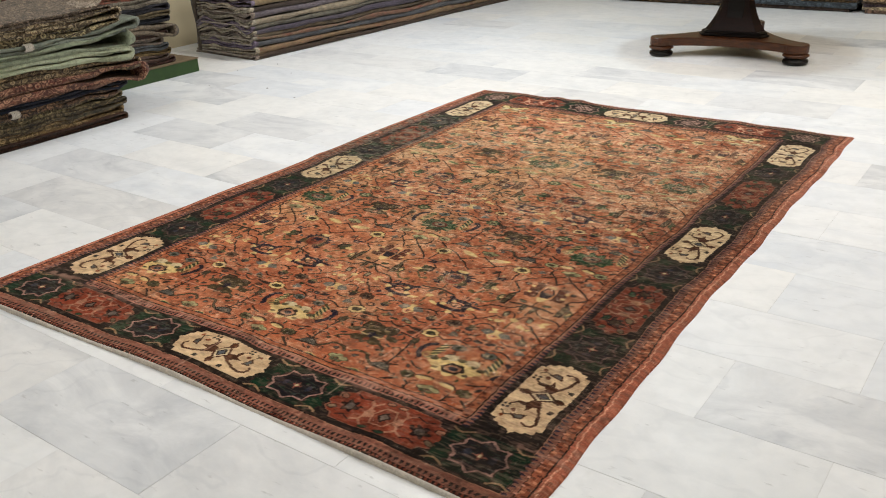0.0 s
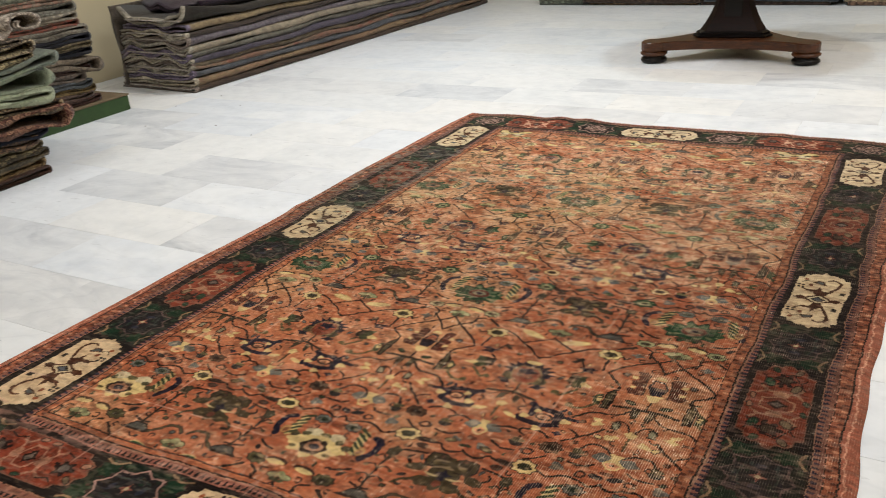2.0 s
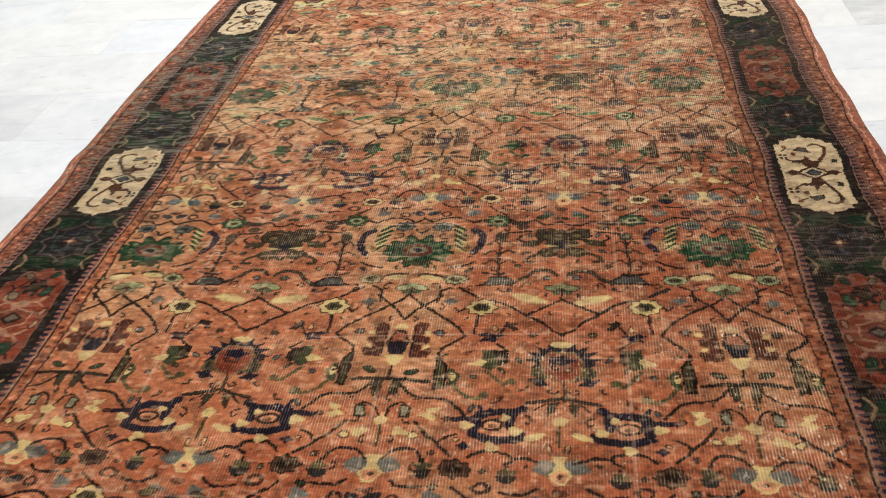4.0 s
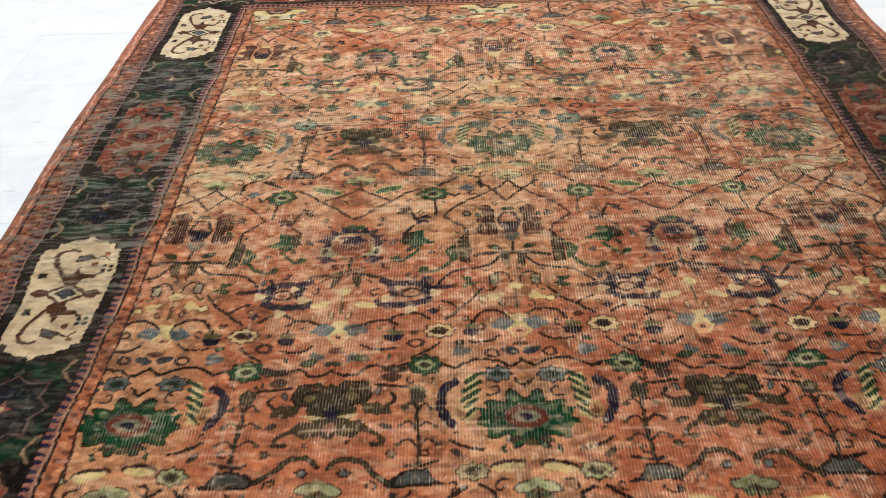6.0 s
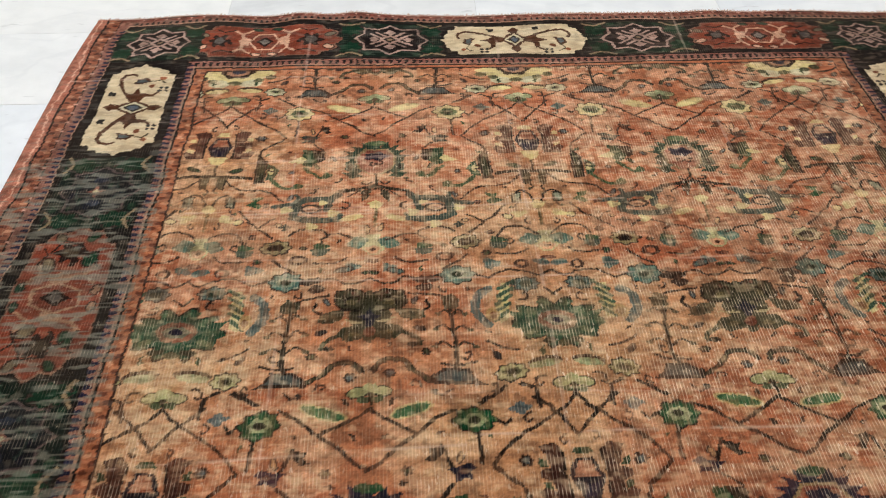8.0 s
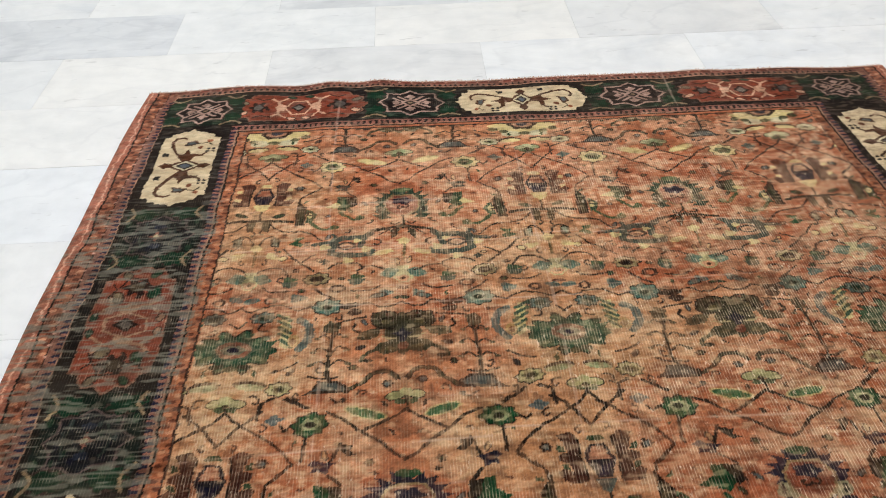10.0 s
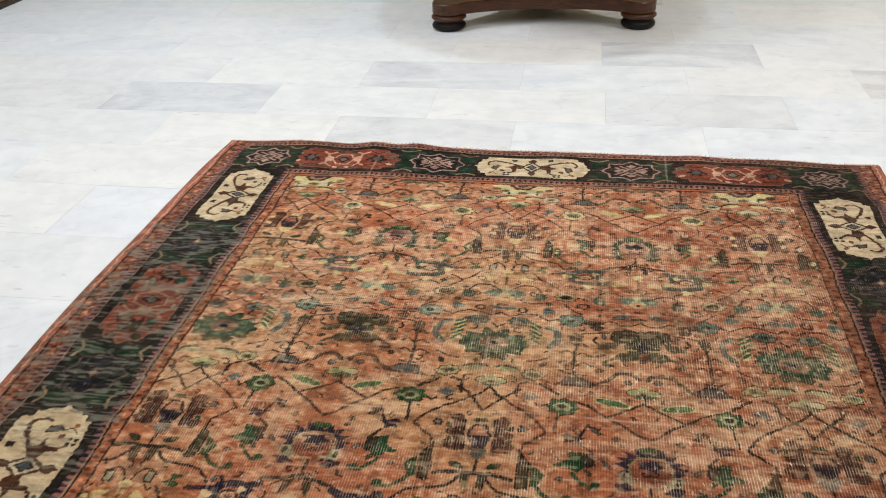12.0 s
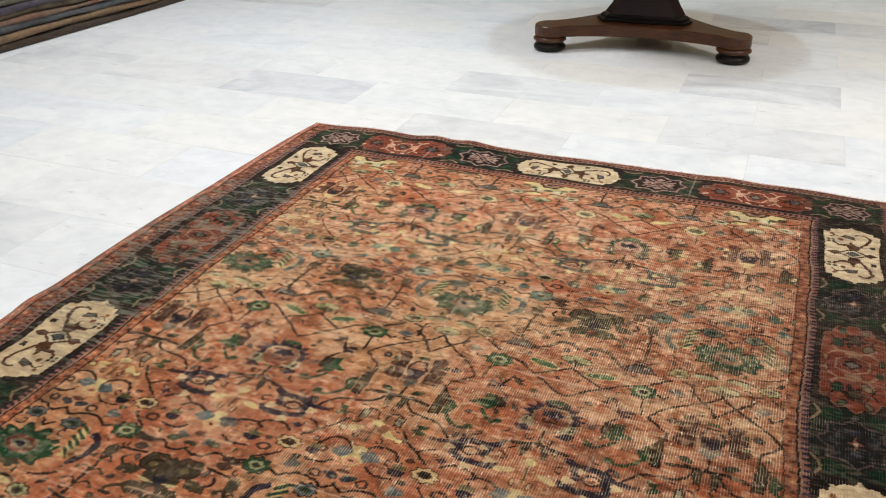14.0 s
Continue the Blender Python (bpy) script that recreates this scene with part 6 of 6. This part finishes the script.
side("grey-green folded carpet in a stack", 0.430, 0.046, 1.378, -1.606, ((142, 148, 134), (124, 132, 118), (96, 100, 90), 12.0), 41, droop=-0.046, swell=0.30, open_fold=0.9, tilt=0.020, plump=-0.15)
side("dark gold flowered folded carpet in a stack", 0.474, 0.044, 1.260, -1.610, ((84, 72, 52), (184, 168, 128), (40, 33, 26)), 42, droop=-0.030, swell=0.20, tilt=0.013)
side("cream and brown patterned folded carpet in a stack", 0.516, 0.044, 1.275, -1.604, ((126, 106, 80), (194, 176, 142), (50, 40, 33)), 43, droop=-0.026, swell=0.30, tilt=0.013)
top_carpet = side("taupe folded carpet with a turned-up end on a stack", 0.558, 0.026, 1.215, -1.600, ((100, 88, 76), (150, 132, 112), (58, 48, 42)), 45, droop=-0.022, swell=0.10, tilt=0.013)


def rolled_end(r=0.058, turns=1.15, thick=0.012, length=0.46):
    """The corner of a carpet curled up in a loose roll that dies away along y; its middle is the origin."""
    steps, outer, inner = 30, [], []
    for i in range(steps + 1):
        t = i / steps
        a = math.radians(205) - turns * 2 * math.pi * t
        rr = r * (1 - 0.52 * t) * (1 + 0.06 * math.sin(5 * t * math.pi))
        outer.append((rr * math.cos(a) * 1.7, rr * math.sin(a)))
        inner.append(((rr - thick) * math.cos(a) * 1.7, (rr - thick) * math.sin(a)))
    # the flat run that leads into the roll
    outer = [(-0.20, -0.052), (-0.12, -0.044)] + outer
    inner = [(-0.20, -0.052 - thick), (-0.12, -0.046 - thick)] + inner
    secs = []
    for j in range(19):
        y, k = length * j / 18, 1 - 0.80 * (j / 18) ** 1.4
        secs.append([(u * k + 0.006 * noise.noise((u * 20, v * 20, y * 6)), y + 0.006 * noise.noise((u * 30, v * 30, 1.0)) * (j == 0), v * k - 0.058 * (1 - k) + 0.007 * noise.noise((u * 9 + 4, v * 14, y * 5)) * k) for u, v in outer + inner[::-1]])
    return rings(secs)


roll = part("rolled_end", rolled_end(), carpet_colours((178, 162, 144), (206, 192, 174), (118, 102, 90)), top_carpet, "loosely rolled carpet end", True)
roll.matrix_basis = top_carpet.matrix_basis.inverted() @ pose(-1.602, 1.256, 0.660 + FLOOR, 0, 0, 90)
for y, z, owner in ((0.568, 0.169, "dark flowered"), (0.715, 0.470, "grey-green")):
    for ob in [o for o in scene.objects if o.get("label", "").startswith(owner) and o.get("group", "") == NEAR]:
        tuft = part("fringe", fringe_curl(5), WOOL_FRINGE, ob, "curled white cotton fringe")
        tuft.matrix_basis = ob.matrix_basis.inverted() @ pose(-1.596, y, z + FLOOR)


# the stack on the low green platform
def build_platform():
    base = tagged(new("low_platform"), "low green painted wooden platform under folded carpets", "platform")
    part("frame", block(-3.03, -2.195, 1.42, 2.185, FLOOR, 0.074, 0.004), GREEN_PAINT, base)
    part("top_board", block(-3.03, -2.190, 1.42, 2.190, 0.075, 0.084, 0.003), COVER, base, "worn brown board")
    return base


build_platform()
LOW = "folded carpets on the green platform"


def low(label, z, thick, reach, face, colours, seed, **more):
    lay(label, LOW, pose(face, reach, z, 0, 0, 90), 0.62, 0.78, thick, colours, seed, sections=16, **{"wave": 0.006, "ripple": 0.007, **more})


low("dull red folded carpet on a green platform", 0.085, 0.036, 2.035, -2.225, ((99, 67, 58), (79, 56, 49), (56, 42, 37)), 51)
low("brown-pink folded carpet on a green platform", 0.119, 0.034, 1.985, -2.222, ((115, 91, 77), (94, 75, 65), (63, 51, 44)), 52)
low("mustard folded carpet on a green platform", 0.151, 0.036, 2.020, -2.228, ((135, 111, 65), (108, 89, 56), (76, 60, 40)), 53)
low("grey-blue folded carpet on a green platform", 0.185, 0.036, 2.000, -2.222, ((97, 102, 103), (81, 84, 87), (59, 58, 59)), 54)
low("taupe folded carpet on a green platform", 0.219, 0.046, 1.965, -2.226, ((130, 116, 103), (112, 98, 87), (81, 71, 63)), 55)
low("brown-red folded carpet on a green platform", 0.263, 0.030, 2.010, -2.230, ((94, 62, 51), (76, 53, 44), (50, 38, 33)), 56)
low("thick beige folded carpet jutting from a stack", 0.291, 0.058, 2.095, -2.218, ((135, 120, 100), (115, 102, 86), (83, 71, 59)), 57, droop=0.045, swell=0.55)
low("black-blue folded carpet in a stack", 0.347, 0.040, 2.045, -2.226, ((31, 33, 42), (25, 25, 33), (20, 20, 24)), 58)
low("straw folded carpet in a stack", 0.385, 0.030, 2.050, -2.222, ((131, 116, 84), (106, 93, 70), (76, 64, 49)), 59)
low("navy folded carpet in a stack", 0.413, 0.050, 2.055, -2.228, ((58, 57, 62), (48, 46, 54), (32, 30, 35)), 60)
low("grey-brown folded carpet in a stack", 0.461, 0.046, 2.050, -2.222, ((150, 140, 124), (126, 118, 104), (84, 77, 67)), 61)
low("red-edged folded carpet in a stack", 0.505, 0.034, 2.000, -2.226, ((142, 110, 90), (140, 66, 50), (80, 60, 50)), 62)
low("ivory folded carpet in a stack", 0.537, 0.040, 2.000, -2.222, ((190, 180, 158), (160, 150, 132), (106, 96, 84)), 63)
low("grey folded carpet high in a stack", 0.575, 0.060, 2.010, -2.226, ((150, 148, 132), (126, 122, 110), (86, 80, 72)), 64)
low("worn beige folded carpet in a stack", 0.633, 0.036, 2.000, -2.224, ((182, 168, 144), (140, 90, 74), (98, 84, 72)), 65)
low("grey-green folded carpet on top of a stack", 0.667, 0.060, 2.010, -2.226, ((150, 150, 132), (126, 126, 110), (86, 84, 74)), 66)

# the low stacks along the far wall: folds towards the rug
FAR = "folded carpets along the far wall"


def far(label, x, z, thick, wide, front, colours, seed, turn=-90, **more):
    lay(label, FAR, pose(x, front, z + FLOOR, 0, 0, turn), 0.75, wide, thick, colours, seed, sections=30, **{"wave": 0.012, "ripple": 0.016, **more})


TONES = {"dark brown": (74, 60, 52), "tan": (158, 132, 104), "grey-green": (98, 102, 90), "olive-brown": (96, 84, 66), "dull red": (112, 74, 62),
         "blue-grey": (72, 80, 86), "beige": (176, 158, 130), "brown": (104, 84, 70), "plum-grey": (80, 68, 74)}
far_rng = random.Random(12)
for x, wide, front, names in ((-1.28, 0.40, 5.92, ("grey-green", "olive-brown", "beige", "dark brown")),
                              (-0.86, 0.97, 5.91, ("tan", "dark brown", "dull red", "brown", "blue-grey")),
                              (0.14, 0.98, 5.88, ("dark brown", "blue-grey", "tan", "brown", "plum-grey", "olive-brown")),
                              (1.15, 1.08, 5.89, ("brown", "beige", "plum-grey", "dark brown", "tan"))):
    z = 0.0
    for k, tone in enumerate(names):
        c = TONES[tone]
        thick = far_rng.uniform(0.028, 0.048)
        where = "on the floor by the far wall" if k == 0 else "in a low stack by the far wall"
        far("%s folded carpet %s" % (tone, where), x + far_rng.uniform(-0.03, 0.03), z, thick, wide * far_rng.uniform(0.94, 1.02), front + far_rng.uniform(-0.03, 0.04), (c, tuple(round(v * 1.25) for v in c), tuple(round(v * 0.6) for v in c), 30.0), 70 + k + int(x * 40), droop=0.008 * k, wave=0.008, ripple=0.010, swell=0.3)
        z += thick * 0.97


# ---- crumbs on the floor ----
def build_crumb(x, y, r, seed):
    rng = random.Random(seed)
    bm = bmesh.new()
    bmesh.ops.create_icosphere(bm, subdivisions=2, radius=r)
    for v in bm.verts:
        v.co.z = max(v.co.z * 0.5, -r * 0.3)
        v.co *= 0.8 + 0.4 * rng.random()
        v.co.x *= 1.6
    low = min(v.co.z for v in bm.verts)
    crumb = tagged(part("crumb", bm, plain("dark_lint", lin(136, 128, 120), 0.9, 200), smooth=True), "small dark crumb of wool lint on the marble floor", "crumb", "crumbs of lint")
    crumb.matrix_basis = pose(x, y, FLOOR - low, 0, 0, rng.uniform(0, 180))


for i, (x, y, r) in enumerate(((-1.784, 1.917, 0.0035), (-1.387, 2.031, 0.004), (-1.064, 1.936, 0.003), (-1.845, 2.566, 0.004), (-1.55, 2.40, 0.003), (-1.95, 2.30, 0.003))):
    build_crumb(x, y, r, i)


# ---- the marble floor: bonded tiles over a bed of mortar ----
GREY_TILES = ((-1.2, 0.6), (-0.48, 2.95), (-1.1, 2.95), (1.35, 2.95), (0.43, 3.25), (1.35, 3.54), (2.26, 3.25), (-1.03, 1.17), (-0.7, 0.28), (0.81, -0.6), (2.3, 0.28), (0.45, 2.65))


def build_floor():
    floor = tagged(part("floor", block(WEST - 0.1, EAST + 0.1, SOUTH - 0.1, NORTH + 0.1, FLOOR - 0.12, FLOOR - 0.0008), JOINT), "white and grey veined marble tile floor laid in bond", "floor", kind="structure")
    long_, deep, gap = 0.605, 0.2966, 0.0005
    bm = block(-long_ / 2 + gap, long_ / 2 - gap, -deep / 2 + gap, deep / 2 - gap, -0.012, 0.0, 0.0002, 1)
    meshes = []
    base = bpy.data.meshes.new("tile")
    bm.to_mesh(base)
    bm.free()
    for m in MARBLE:
        mesh = base.copy()
        mesh.materials.append(m)
        meshes.append(mesh)
    rng = random.Random(21)
    rest = bmesh.new()
    made = 0
    for k in range(-14, 24):
        y = 3.097 - deep * (k + 0.5)
        for i in range(-9, 10):
            x = 0.442 + 0.3025 * (k % 2) + 0.006 * k + long_ * (i + 0.5)
            if not (WEST - 0.3 < x < EAST + 0.3 and SOUTH - 0.15 < y < NORTH + 0.15):
                continue
            kind = rng.choices((0, 1, 2), (0.56, 0.10, 0.34))[0]
            if any(abs(x - gx) < long_ / 2 and abs(y - gy) < deep / 2 for gx, gy in GREY_TILES):
                kind = 1
            near = -2.6 < x < 2.9 and -1.5 < y < 5.1
            where = Matrix.Translation((x, y, FLOOR + rng.uniform(-0.0004, 0.0004)))
            if near and made < 300:
                tile = new("tile", meshes[kind])
                tile.matrix_basis = where
                tile.parent = floor
                made += 1
            else:
                at = len(rest.verts)
                rest.from_mesh(meshes[0])
                rest.verts.ensure_lookup_table()
                for v in rest.verts[at:]:  # cut at the walls
                    v.co = where @ v.co
                    v.co.x, v.co.y = min(max(v.co.x, WEST - 0.05), EAST + 0.05), min(max(v.co.y, SOUTH - 0.05), NORTH + 0.05)
    tagged(part("outer_tiles", rest, MARBLE[0], floor), kind="stuff")
    return floor


build_floor()
